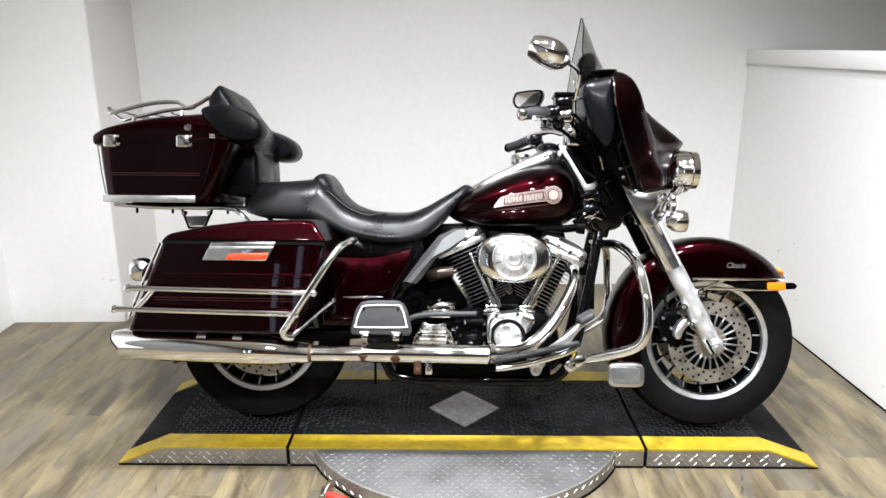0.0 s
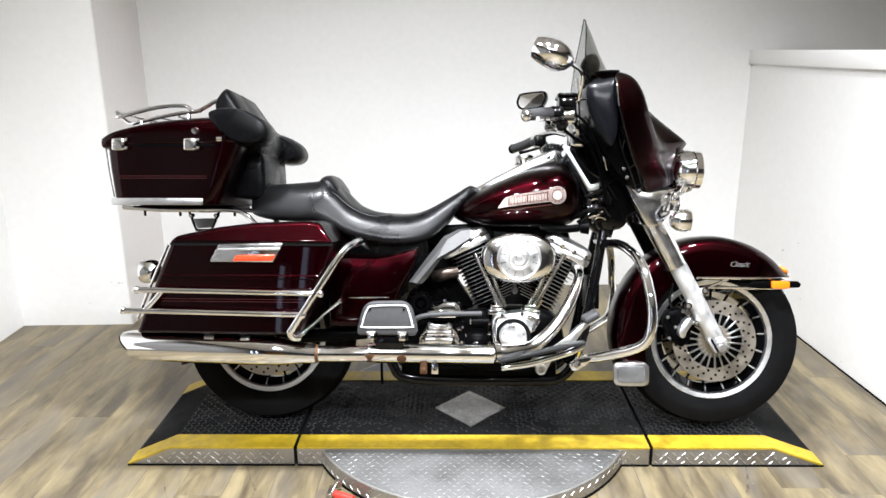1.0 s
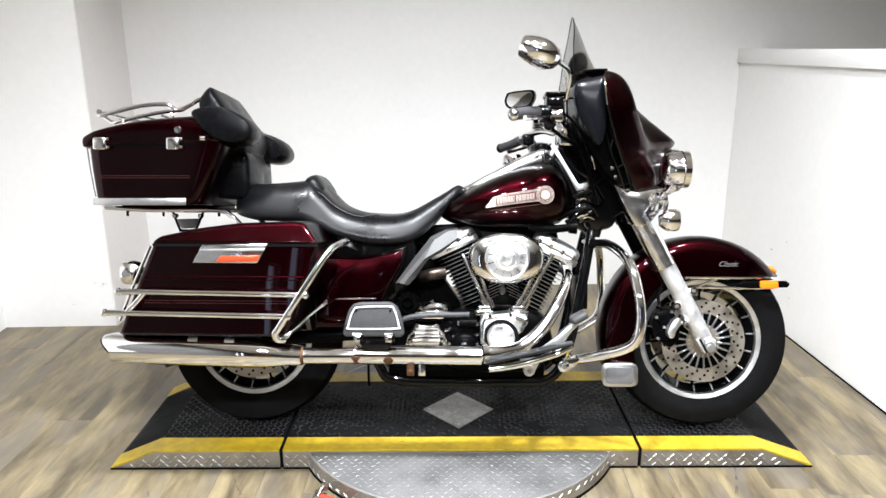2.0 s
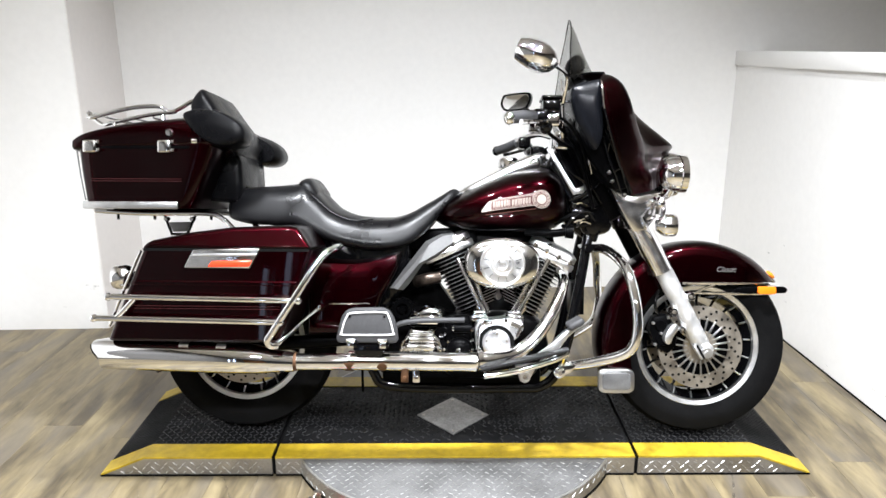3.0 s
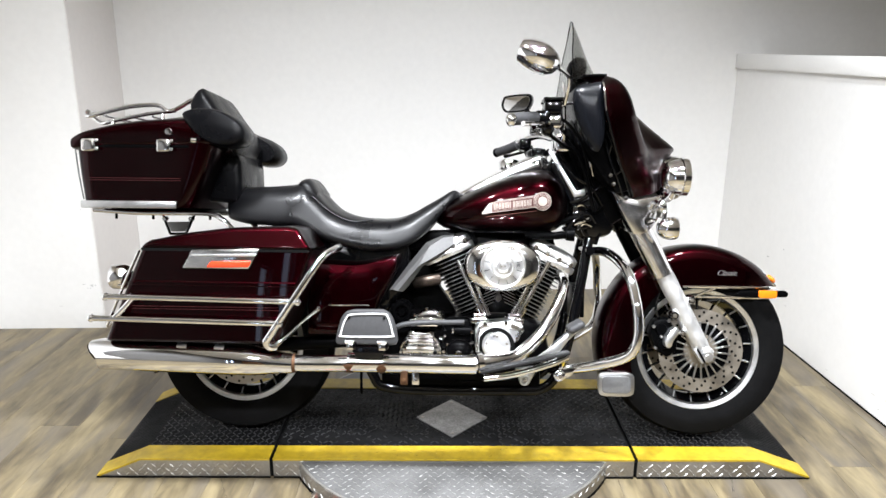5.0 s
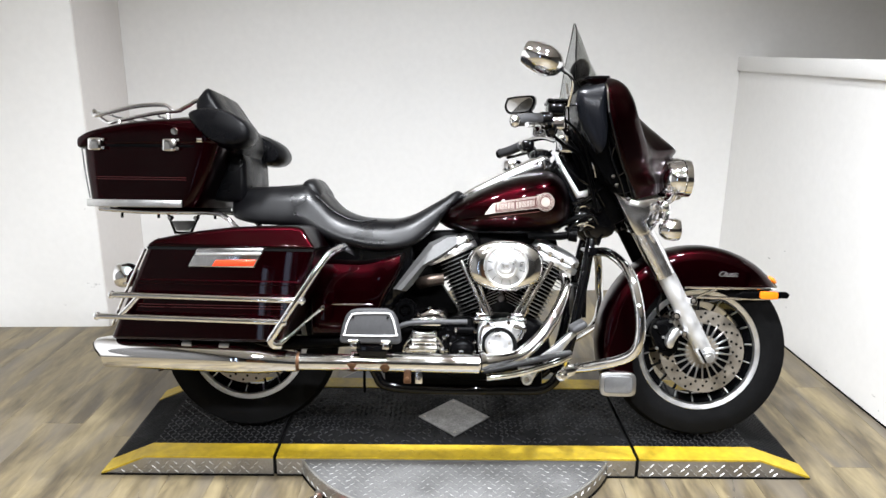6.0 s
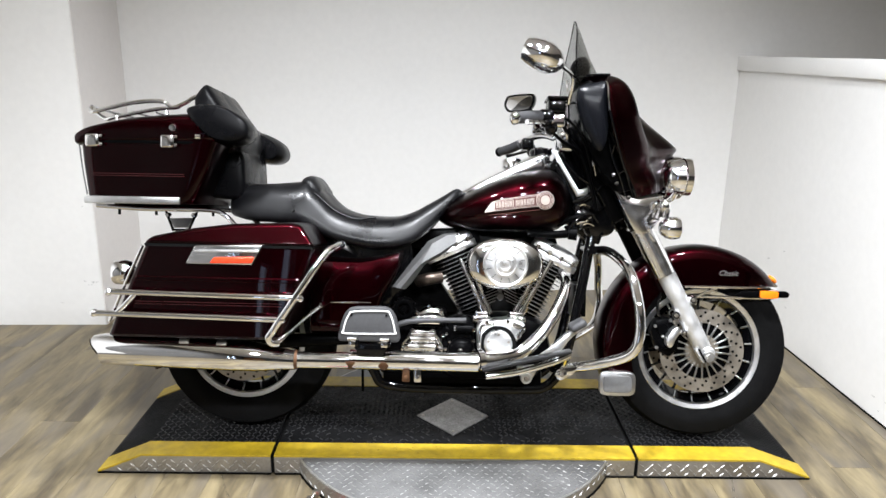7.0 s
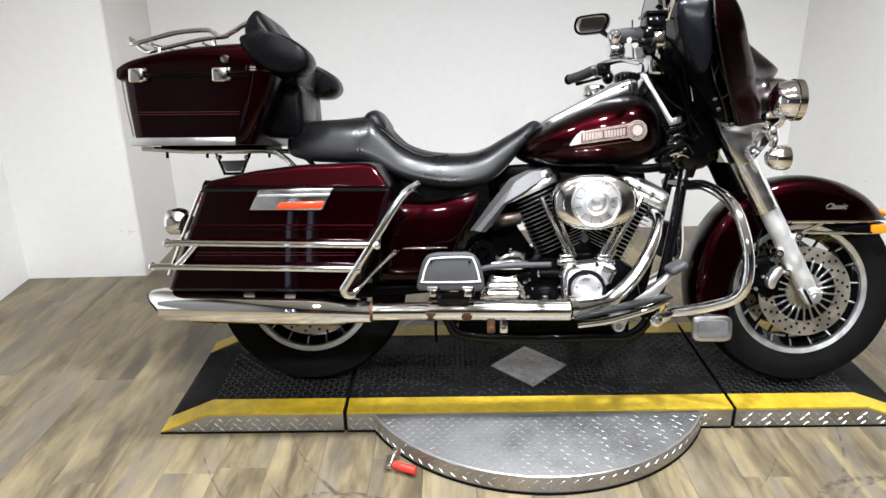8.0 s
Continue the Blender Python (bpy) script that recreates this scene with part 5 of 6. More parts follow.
part("rear_header", tube([(0.70, -0.05, 0.535), (0.67, -0.06, 0.53), (0.645, -0.06, 0.525), (0.62, -0.03, 0.515)], 0.022, 14), BROWN_PIPE, bike, "heat-browned rear header pipe")

# foot controls
board = part("rider_footboard", turn(plate(slot(-0.145, -0.005, 0.145, 0.005, 5), -0.35, -0.30, 0.005), Matrix.Translation((0.985, 0, 0.297)) @ Matrix.Rotation(radians(-13.5), 4, "Y")), TREAD_RUBBER, bike, "black rubber rider footboard")
part("footboard_bracket", both(tube([(0.855, -0.33, 0.243), (0.95, -0.325, 0.256), (1.06, -0.315, 0.287), (1.125, -0.30, 0.312)], 0.011, 10), tube([(1.09, -0.15, 0.235), (1.11, -0.24, 0.265), (1.115, -0.3, 0.305)], 0.013, 10)), CHROME, board, "chrome footboard bracket")
part("rider_footboard", turn(plate(slot(-0.145, -0.005, 0.145, 0.005, 5), 0.30, 0.35, 0.005), Matrix.Translation((0.985, 0, 0.297)) @ Matrix.Rotation(radians(-13.5), 4, "Y")), TREAD_RUBBER, bike, "black rubber rider footboard")
part("brake_pedal", both(turn(box((-0.028, -0.32, -0.012), (0.028, -0.24, 0.012), 0.010, 3), Matrix.Translation((1.150, 0, 0.408)) @ Matrix.Rotation(radians(-30), 4, "Y")), tube([(1.14, -0.27, 0.395), (1.08, -0.265, 0.34), (1.04, -0.24, 0.26)], 0.005, 8)), RUBBER, bike, "grey rubber brake pedal pad")
part("pedal_arm", plate([(1.03, 0.305), (1.08, 0.342), (1.125, 0.384), (1.155, 0.398), (1.158, 0.386), (1.128, 0.358), (1.10, 0.318)], -0.275, -0.262, 0.004), ALU_BRIGHT, bike, "bright brake pedal arm")
lug = part("stay_lug", both(plate([(0.960, 0.258), (1.036, 0.266), (1.012, 0.222), (1.004, 0.208), (0.990, 0.202), (0.977, 0.209), (0.972, 0.226)], -0.255, -0.22, 0.006), lathe([(0.009, -0.256), (0.011, -0.262), (0.017, -0.262), (0.019, -0.256), (0.019, -0.23)], (0.991, 0, 0.223), "y", 24)), ALU_BRIGHT, bike, "aluminium footboard mount")
part("lug_bolt", lathe([(0, -0.265), (0.006, -0.264), (0.008, -0.258)], (0.991, 0, 0.223), "y", 6), STEEL, lug)
clamp = part("guard_clamp", both(lathe([(0.0, -0.252), (0.013, -0.25), (0.019, -0.244), (0.02, -0.215)], (1.108, 0, 0.236), "y", 20), plate([(1.095, 0.252), (1.13, 0.272), (1.165, 0.262), (1.15, 0.235), (1.12, 0.222)], -0.24, -0.21, 0.008)), CHROME, bike, "chrome clamp of the engine guard")
part("clamp_bolt", lathe([(0, -0.259), (0.007, -0.258), (0.008, -0.25)], (1.108, 0, 0.236), "y", 6), STEEL, clamp)
for s in (-1, 1):
    out = [(0.384, 0.362), (0.391, 0.351), (0.573, 0.351), (0.582, 0.362), (0.577, 0.40), (0.567, 0.434), (0.554, 0.454), (0.533, 0.464), (0.440, 0.462), (0.417, 0.455), (0.403, 0.437), (0.392, 0.40)]
    y0, y1 = sorted((s * 0.345, s * 0.37))
    pb = part("passenger_footboard", plate(out, y0, y1, 0.009, 3), RUBBER, bike, "grey-black folded passenger footboard")
    yo = s * 0.3715
    inset = [(0.402, 0.384), (0.409, 0.412), (0.420, 0.436), (0.437, 0.447), (0.534, 0.450), (0.550, 0.440), (0.560, 0.412), (0.565, 0.387), (0.558, 0.379), (0.410, 0.377)]
    part("footboard_outline", tube([(x, yo, z) for x, z in inset + inset[:1]], 0.0028, 6, 3), WHITE_LINE, pb, "white outline")
    part("footboard_hinge", both(box((0.425, min(y0, y1) - 0.004, 0.335), (0.452, max(y0, y1) + 0.004, 0.362), 0.004), box((0.525, y0 - 0.004, 0.335), (0.552, y1 + 0.004, 0.362), 0.004), plate([(0.43, 0.345), (0.55, 0.345), (0.53, 0.31), (0.45, 0.31)], y0, y1, 0.005)), BLACK, pb, "black hinge bracket")
    for hx in (0.420, 0.522):
        hy0, hy1 = sorted((s * 0.366, s * 0.378))
        part("footboard_hinge", both(box((hx, hy0, 0.335), (hx + 0.022, hy1, 0.356), 0.003), tube([(hx - 0.003, s * 0.372, 0.360), (hx + 0.025, s * 0.372, 0.360)], 0.006, 10)), CHROME_WORN, pb, "bright hinge block")
    for hx in (0.428, 0.538):
        part("footboard_screw", lathe([(0, s * 0.3735), (0.0035, s * 0.3732), (0.004, s * 0.370)], (hx, 0, 0.436), "y", 10), BLACK_SATIN, pb)
part("kickstand", both(tube([(0.92, 0.13, 0.17), (0.93, 0.24, 0.13), (0.95, 0.36, 0.070)], 0.014, 10), box((0.925, 0.35, 0.060), (0.985, 0.40, 0.073), 0.004)), BLACK, bike, "black side stand")
part("drain_hose", tube([(0.425, -0.06, 0.24), (0.425, -0.065, 0.17), (0.427, -0.065, 0.12)], 0.005, 8), BLACK_SATIN, bike)
part("mud_box", box((0.40, -0.09, 0.20), (0.47, 0.09, 0.27), 0.01), BLACK_SATIN, bike, "black swingarm cross piece")
for s in (-1, 1):
    part("swingarm", tube([(0.52, s * 0.10, 0.33), (0.25, s * 0.125, 0.31), (0.0, s * 0.125, 0.295)], 0.024, 10), BLACK_SATIN, bike, "black swingarm")
    part("shock_absorber", tube([(0.13, s * 0.13, 0.36), (0.26, s * 0.15, 0.58)], 0.026, 12), BLACK_SATIN, bike, "black shock absorber")

# fuel tank
TANK = smooth_stations([(0.675, 0.742, 0.757, 0.05), (0.72, 0.715, 0.797, 0.105), (0.78, 0.705, 0.832, 0.14), (0.85, 0.70, 0.868, 0.163), (0.93, 0.698, 0.902, 0.175), (1.02, 0.698, 0.924, 0.176), (1.08, 0.703, 0.924, 0.163), (1.122, 0.72, 0.895, 0.135), (1.143, 0.76, 0.85, 0.085)])


def tank_side(x, z):
    xs = [q[0] for q in TANK]
    lo, hi, w = (float(np.interp(x, xs, [q[i] for q in TANK])) for i in (1, 2, 3))
    v = min(abs((z - (lo + hi) / 2) / ((hi - lo) / 2)), 0.999)
    return w * (1 - v ** 2.5) ** (1 / 2.5)


tank = part("fuel_tank", body(TANK, 2.5, 40), PAINT, bike, "dark cherry teardrop fuel tank")


def on_tank(name, xs, low, high, mat, lift, label, rows=6):
    rings = []
    for x in xs:
        za, zb = low(x), high(x)
        rings.append([Vector((x, -tank_side(x, za + (zb - za) * i / rows) - lift, za + (zb - za) * i / rows)) for i in range(rows + 1)])
    return part(name, loft(rings, closed=False), mat, tank, label)


emblem = np.linspace(0.846, 1.036, 24)
for grow, mat, lift, nm in ((0.0, CREAM, 0.0025, "tank_emblem"), (-0.0022, CREAM_DARK, 0.0031, "emblem_field"), (-0.0044, CREAM, 0.0036, "emblem_line"), (-0.0058, CREAM_DARK, 0.0041, "emblem_field")):
    lo = lambda x, g=grow: float(np.interp(x, [0.846, 0.88, 0.96, 1.036], [0.766, 0.772, 0.783, 0.792])) - g
    hi = lambda x, g=grow: float(np.interp(x, [0.846, 0.868, 0.90, 0.97, 1.036], [0.772, 0.803, 0.812, 0.824, 0.834])) + g
    on_tank(nm, emblem if grow == 0 else emblem[4:], lo, hi, mat, lift, "cream swept tank emblem" if grow == 0 else "dark red field of the emblem" if mat is CREAM_DARK else "thin cream line")
for i, r in enumerate((0.031, 0.0288, 0.0262, 0.0242, 0.0216, 0.0200, 0.0165)):
    xs = 1.048 + r * np.sin(np.linspace(-1.55, 1.55, 15))
    on_tank("emblem_roundel", xs, lambda x, r=r: 0.812 - math.sqrt(max(r * r - (x - 1.048) ** 2, 1e-7)), lambda x, r=r: 0.812 + math.sqrt(max(r * r - (x - 1.048) ** 2, 1e-7)), CREAM_DARK if i % 2 else CREAM, 0.0044 + 0.0005 * i, "ringed round end of the tank emblem")
for i in range(28):
    if i != 13:
        xa = 0.884 + 0.0092 * (i // 2) + 0.0040 * (i % 2)
        on_tank("emblem_bar", np.linspace(xa, xa + 0.0026, 3), lambda x: float(np.interp(x, [0.89, 1.02], [0.782, 0.799])), lambda x: float(np.interp(x, [0.89, 1.02], [0.803, 0.820])), CREAM, 0.0050, "pale bar of the emblem", 3)
on_tank("emblem_underline", np.linspace(0.86, 1.03, 14), lambda x: float(np.interp(x, [0.86, 1.03], [0.757, 0.779])), lambda x: float(np.interp(x, [0.86, 1.03], [0.7592, 0.7812])), CREAM_DARK, 0.003, "thin cream line below the emblem")
console = part("tank_console", body(smooth_stations([(0.765, 0.80, 0.842, 0.022), (0.80, 0.815, 0.862, 0.038), (0.88, 0.85, 0.904, 0.05), (0.97, 0.88, 0.952, 0.062), (1.04, 0.89, 0.984, 0.068), (1.075, 0.90, 0.985, 0.05)]), 3.5, 24), SATIN_CHROME, bike, "long chrome tank console")
part("fuel_cap", both(lathe([(0, 0.965), (0.03, 0.963), (0.036, 0.955), (0.037, 0.93)], (0.945, 0, 0), "z", 24)), CHROME, console, "chrome fuel cap")
part("ignition_switch", both(ball((1.045, 0, 0.985), (0.04, 0.05, 0.022)), *[box((1.02 + 0.014 * i, -0.05, 0.975), (1.026 + 0.014 * i, 0.05, 1.0), 0.002) for i in range(5)]), BLACK, console, "black ribbed console top")
part("tank_seam", tube([(x, -tank_side(x, 0.71 if x > 0.74 else 0.74) - 0.002, 0.708 if x > 0.74 else 0.73) for x in (0.74, 0.82, 0.92, 1.02, 1.09)], 0.005, 6), BLACK, tank)

# seat
SEAT = smooth_stations([(-0.045, 0.755, 0.835, 0.10), (-0.02, 0.738, 0.85, 0.15), (0.05, 0.722, 0.856, 0.18), (0.13, 0.718, 0.860, 0.188), (0.20, 0.715, 0.868, 0.19), (0.235, 0.70, 0.872, 0.19), (0.275, 0.685, 0.835, 0.19), (0.33, 0.665, 0.782, 0.192),
                        (0.40, 0.648, 0.755, 0.192), (0.47, 0.636, 0.748, 0.19), (0.54, 0.64, 0.749, 0.182), (0.60, 0.658, 0.768, 0.166), (0.65, 0.695, 0.796, 0.14), (0.70, 0.755, 0.825, 0.108), (0.745, 0.808, 0.851, 0.074), (0.77, 0.825, 0.842, 0.04)])
FLANK = spline([(0.0, 0.0, 0.02), (0.80, 0.0, 0.0), (0.97, 0.0, 0.06), (1.0, 0.0, 0.22), (0.95, 0.0, 0.45), (0.87, 0.0, 0.68), (0.74, 0.0, 0.86), (0.52, 0.0, 0.96), (0.0, 0.0, 1.0)], 4)
rings = []
for x, low, high, half in SEAT:
    right = [(half * q.x, low + (high - low) * q.z) for q in FLANK]
    rings.append([Vector((x, -y, z)) for y, z in right] + [Vector((x, y, z)) for y, z in right[-2:0:-1]])
seat = part("seat", loft(rings), VINYL, bike, "black vinyl two-up seat", angle=60)
part("lumbar_ridge", body(smooth_stations([(0.195, 0.80, 0.862, 0.10), (0.215, 0.80, 0.882, 0.13), (0.245, 0.79, 0.884, 0.14), (0.275, 0.78, 0.845, 0.13)]), 3.0, 28), VINYL, seat, "padded lumbar ridge")
for y in (-1, 1):
    part("seat_piping", tube([(0.215, y * 0.135, 0.851), (0.27, y * 0.146, 0.814), (0.33, y * 0.15, 0.765), (0.40, y * 0.148, 0.737), (0.47, y * 0.12, 0.742)], 0.003, 6), VINYL, seat, "seat seam piping")

# side covers and rear fender
rear_fender = part("rear_fender", fender(0.0, 12, 200, lambda d: 0.105, lambda d: 0.355 if d < 150 else 0.352, lambda d: 0.285), PAINT, bike, "dark cherry rear fender")
for s in (-1, 1):
    rings = []
    for u in np.linspace(0, 1, 25):
        x = 0.25 + 0.322 * u
        low, high = float(np.interp(x, [0.25, 0.47, 0.50, 0.555, 0.572], [0.34, 0.342, 0.46, 0.56, 0.615])), float(np.interp(x, [0.25, 0.275, 0.42, 0.50, 0.572], [0.59, 0.606, 0.602, 0.614, 0.632]))
        full = (1 - abs(2 * u - 1) ** 10) ** 0.25
        ring = []
        for v in np.linspace(0, 1, 19):
            out = 0.150 + full * (0.044 * (1 - abs(2 * v - 1) ** 8) ** 0.35 + 0.013 * (1 - (1.35 * v - 0.55) ** 2))
            ring.append(Vector((x, s * out, low + (high - low) * v)))
        rings.append(ring + [Vector((x, s * 0.146, high - 0.002)), Vector((x, s * 0.146, low + 0.002))])
    side = part("side_cover", loft(rings), PAINT, bike, "dark cherry side cover")
    part("side_cover_trim", box((0.33, min(s * 0.2, s * 0.208), 0.452), (0.47, max(s * 0.2, s * 0.208), 0.458), 0.002), CHROME, side, "thin chrome trim line")
    lines = [[(0.540, 0.228, 0.512), (0.600, 0.228, 0.594), (0.659, 0.228, 0.669), (0.711, 0.228, 0.694), (0.752, 0.228, 0.698)],
             [(0.553, 0.256, 0.515), (0.611, 0.260, 0.583), (0.673, 0.262, 0.660), (0.719, 0.262, 0.689), (0.752, 0.262, 0.694)],
             [(0.570, 0.258, 0.511), (0.592, 0.264, 0.538), (0.640, 0.268, 0.597), (0.694, 0.268, 0.628), (0.752, 0.264, 0.668)],
             [(0.586, 0.238, 0.507), (0.606, 0.238, 0.528), (0.650, 0.238, 0.592), (0.697, 0.238, 0.618), (0.752, 0.238, 0.660)]]
    rings = [[Vector((l[i][0], s * l[i][1], l[i][2])) for l in lines] + [Vector((l[i][0], s * (l[i][1] - 0.004), l[i][2])) for l in lines[::-1]] for i in range(5)]
    part("heat_deflector", loft(rings), DULL, bike, "dull grey faceted metal heat deflector", angle=18)

# saddlebags
for s in (-1, 1):
    def yy(a, b):
        return sorted((s * a, s * b))
    rings = []
    def bag_ring(z, y):
        """The bag's outline at the height z, its outer side at y."""
        q = (0.645 - z) / (0.645 - 0.360)
        xa, xb, r = -0.210 - 0.117 * q, 0.318 - 0.100 * q, 0.02
        pts = [(xa, 0.17), (xb, 0.17), (xb, y - r - 0.004)]
        pts += [(xb - r + r * math.cos(a), y - r + r * math.sin(a)) for a in (math.pi / 2 * k / 4 for k in range(5))]
        pts += [(xb - r - 0.005, y), (xa + r + 0.005, y)]
        pts += [(xa + r - r * math.sin(a), y - r + r * math.cos(a)) for a in (math.pi / 2 * k / 4 for k in range(5))]
        return [Vector((x, s * yb, z)) for x, yb in pts]
    levels = ((0.356, 0.400), (0.359, 0.412), (0.366, 0.420), (0.430, 0.4235), (0.434, 0.4215), (0.440, 0.4215), (0.535, 0.4235), (0.538, 0.4255), (0.546, 0.4255), (0.550, 0.4235), (0.637, 0.4225), (0.646, 0.4220))
    bag = part("saddlebag", loft([bag_ring(z, y) for z, y in levels]), PAINT, bike, "dark cherry hard saddlebag", angle=25)
    roof = plate([(-0.214, 0.648), (-0.19, 0.672), (-0.065, 0.699), (0.06, 0.715), (0.235, 0.722), (0.27, 0.717), (0.32, 0.648)], *yy(0.172, 0.426), 0.016, 4)
    for v in roof.verts:
        if abs(v.co.y) > 0.3:
            v.co.y -= s * 0.42 * max(0.0, v.co.z - 0.655)
    lid = part("saddlebag_lid", roof, PAINT, bag, "dark cherry saddlebag lid")
    part("lid_joint", plate([(-0.205, 0.642), (-0.207, 0.650), (0.312, 0.650), (0.310, 0.642)], *yy(0.18, 0.4245), 0.0), GAP, bag, "dark lid joint")
    plate_c = part("reflector_plate", plate([(-0.045, 0.648), (0.163, 0.652), (0.128, 0.590), (-0.076, 0.590)], *yy(0.424, 0.4335), 0.004), SATIN_CHROME, bike, "chrome reflector plate")
    part("plate_step", plate([(-0.046, 0.634), (0.154, 0.637), (0.150, 0.629), (-0.05, 0.627)], *yy(0.433, 0.437), 0.002), ALU_BRIGHT, plate_c)
    part("red_reflector", plate([(0.012, 0.612), (0.138, 0.616), (0.130, 0.595), (-0.002, 0.593)], *yy(0.430, 0.440), 0.005), RED, plate_c, "long red reflector")
    for z in (0.462, 0.470):
        part("pinstripe", box((-0.235, *yy(0.4245, 0.4262)[:1], z), (0.22, yy(0.4245, 0.4262)[1], z + 0.0022)), PIN, bag, "thin red pinstripe")
    ry = s * 0.452
    rail = part("bag_guard", tube([(0.385, s * 0.30, 0.655), (0.375, s * 0.36, 0.648), (0.345, s * 0.42, 0.62), (0.27, s * 0.45, 0.50), (0.20, ry, 0.392), (0.188, ry, 0.372), (0.196, s * 0.444, 0.354), (0.212, s * 0.43, 0.352)], 0.0115, 12), CHROME, bike, "chrome saddlebag guard")
    part("guard_strut", tube([(0.206, s * 0.434, 0.353), (0.235, s * 0.40, 0.378), (0.275, s * 0.33, 0.418), (0.312, s * 0.27, 0.450)], [0.0095, 0.007, 0.0065, 0.008], 10), CHROME, rail, "thin chrome strut")
    part("strut_bolt", lathe([(0, s * 0.292), (0.008, s * 0.290), (0.010, s * 0.282), (0.010, s * 0.255)], (0.314, 0, 0.453), "y", 6), CHROME, rail)
    part("guard_rail", tube([(-0.302, ry, 0.501), (-0.1, ry, 0.499), (0.28, ry, 0.494)], 0.0095, 10), CHROME, rail, "chrome guard rail")
    part("guard_rail", tube([(-0.347, ry, 0.435), (-0.1, ry, 0.432), (0.225, ry, 0.427)], 0.0095, 10), CHROME, rail, "chrome guard rail")
    for x, z in ((-0.304, 0.501), (0.283, 0.494), (-0.349, 0.435), (0.228, 0.427)):
        part("rail_end", ball((x, ry, z), (0.012, 0.0125, 0.0125), None, 14, 8), CHROME, rail)
    part("guard_upright", tube([(-0.215, ry, 0.505), (-0.25, ry, 0.465), (-0.285, ry, 0.43)], 0.0085, 10), CHROME, rail)
    part("rear_trim", tube([(-0.215, s * 0.418, 0.642), (-0.27, s * 0.418, 0.52), (-0.318, s * 0.418, 0.405)], 0.005, 8), CHROME, bag, "bright rear edge")
    for x in (-0.12, 0.0, 0.09):
        part("bag_foot", box((x, yy(0.36, 0.40)[0], 0.355), (x + 0.035, yy(0.36, 0.40)[1], 0.374), 0.004), ALU if x < 0.05 else BLACK, bag)
    y = s * 0.26
    sg = part("rear_turn_signal", both(lathe([(0, 0.036), (0.02, 0.034), (0.036, 0.022), (0.041, 0.008), (0.041, -0.022), (0.038, -0.03), (0, -0.03)], (-0.345, y, 0.545), "x", 28), tube([(-0.33, y, 0.545), (-0.3, s * 0.2, 0.55), (-0.29, s * 0.1, 0.56)], 0.011, 10)), CHROME, bike, "chrome rear turn signal")
    part("signal_lens", lathe([(0, -0.038), (0.02, -0.036), (0.036, -0.029)], (-0.345, y, 0.545), "x", 24), RED, sg, "red rear signal lens")
tail = part("tail_light", ball((-0.345, 0, 0.60), (0.035, 0.06, 0.045)), RED, bike, "red tail light")
part("tail_bezel", lathe([(0.05, -0.02), (0.062, -0.01), (0.06, 0.02)], (-0.34, 0, 0.60), "x", 28), CHROME, tail)

# top box with rack and backrest
def slab(z, xa, xb, w, power=6, n=64):
    return [Vector(((xa + xb) / 2 + a, b, z)) for a, b in oval((xb - xa) / 2, -w, w, power, n)]


box_body = part("top_box", loft([slab(0.775, -0.468, -0.105, 0.266, 11), slab(0.80, -0.478, -0.092, 0.274, 11), slab(0.90, -0.49, -0.05, 0.283, 11), slab(0.95, -0.4945, -0.034, 0.2858, 11), slab(0.99, -0.498, -0.02, 0.2885, 11)]), PAINT, bike, "dark cherry top box")
lid = part("top_box_lid", body(smooth_stations([(-0.502, 0.978, 0.994, 0.27), (-0.498, 0.960, 1.004, 0.286), (-0.470, 0.960, 1.022, 0.292), (-0.43, 0.960, 1.036, 0.293), (-0.35, 0.960, 1.055, 0.293), (-0.255, 0.960, 1.068, 0.293), (-0.13, 0.960, 1.076, 0.292), (-0.04, 0.965, 1.074, 0.285), (-0.012, 0.972, 1.05, 0.26)]), 5.5, 44), PAINT, box_body, "dark cherry top box lid")
part("lid_seal", loft([slab(0.968, -0.497, -0.022, 0.2880), slab(0.970, -0.499, -0.020, 0.2900), slab(0.977, -0.499, -0.018, 0.2905)]), BLACK_SATIN, box_body, "black lid seal")
for x0, x1 in ((-0.458, -0.408), (-0.212, -0.163)):
    la = part("latch", both(box((x0 + 0.002, -0.308, 0.954), (x1 - 0.002, -0.286, 0.996), 0.008, 3), box((x1 - 0.002, -0.304, 0.958), (x1 + 0.008, -0.288, 0.968), 0.002), box((x1 - 0.002, -0.304, 0.985), (x1 + 0.008, -0.288, 0.995), 0.002)), CHROME_WORN, box_body, "chrome draw latch")
part("lock", lathe([(0, -0.303), (0.010, -0.302), (0.0125, -0.298), (0.0125, -0.285)], (-0.172, 0, 1.02), "y", 18), CHROME, box_body, "round chrome lock")
part("hinge_cap", tube([(-0.098, -0.298, 0.992), (-0.082, -0.294, 0.992)], 0.0095, 10), CHROME, box_body, "chrome corner cap")
part("box_base_trim", box((-0.472, -0.281, 0.772), (-0.155, -0.270, 0.796), 0.004), ALU, box_body, "bright base trim strip")
part("box_side_trim", tube([(-0.487, -0.279, 0.965), (-0.479, -0.272, 0.88), (-0.468, -0.264, 0.80)], 0.0025, 8), DULL, box_body, "bright rear edge")
# only a highlight runs along this edge; a thin metal tube imitates it
part("box_front_trim", tube([(-0.090, -0.284, 0.97), (-0.104, -0.278, 0.89), (-0.124, -0.268, 0.80)], 0.0018, 8), DULL, box_body, "thin highlight on the front edge, put in as a grey metal line")
for z in (0.862, 0.869):
    part("pinstripe", box((-0.44, -0.2825, z), (-0.14, -0.27, z + 0.0024)), PIN, box_body, "thin red pinstripe")
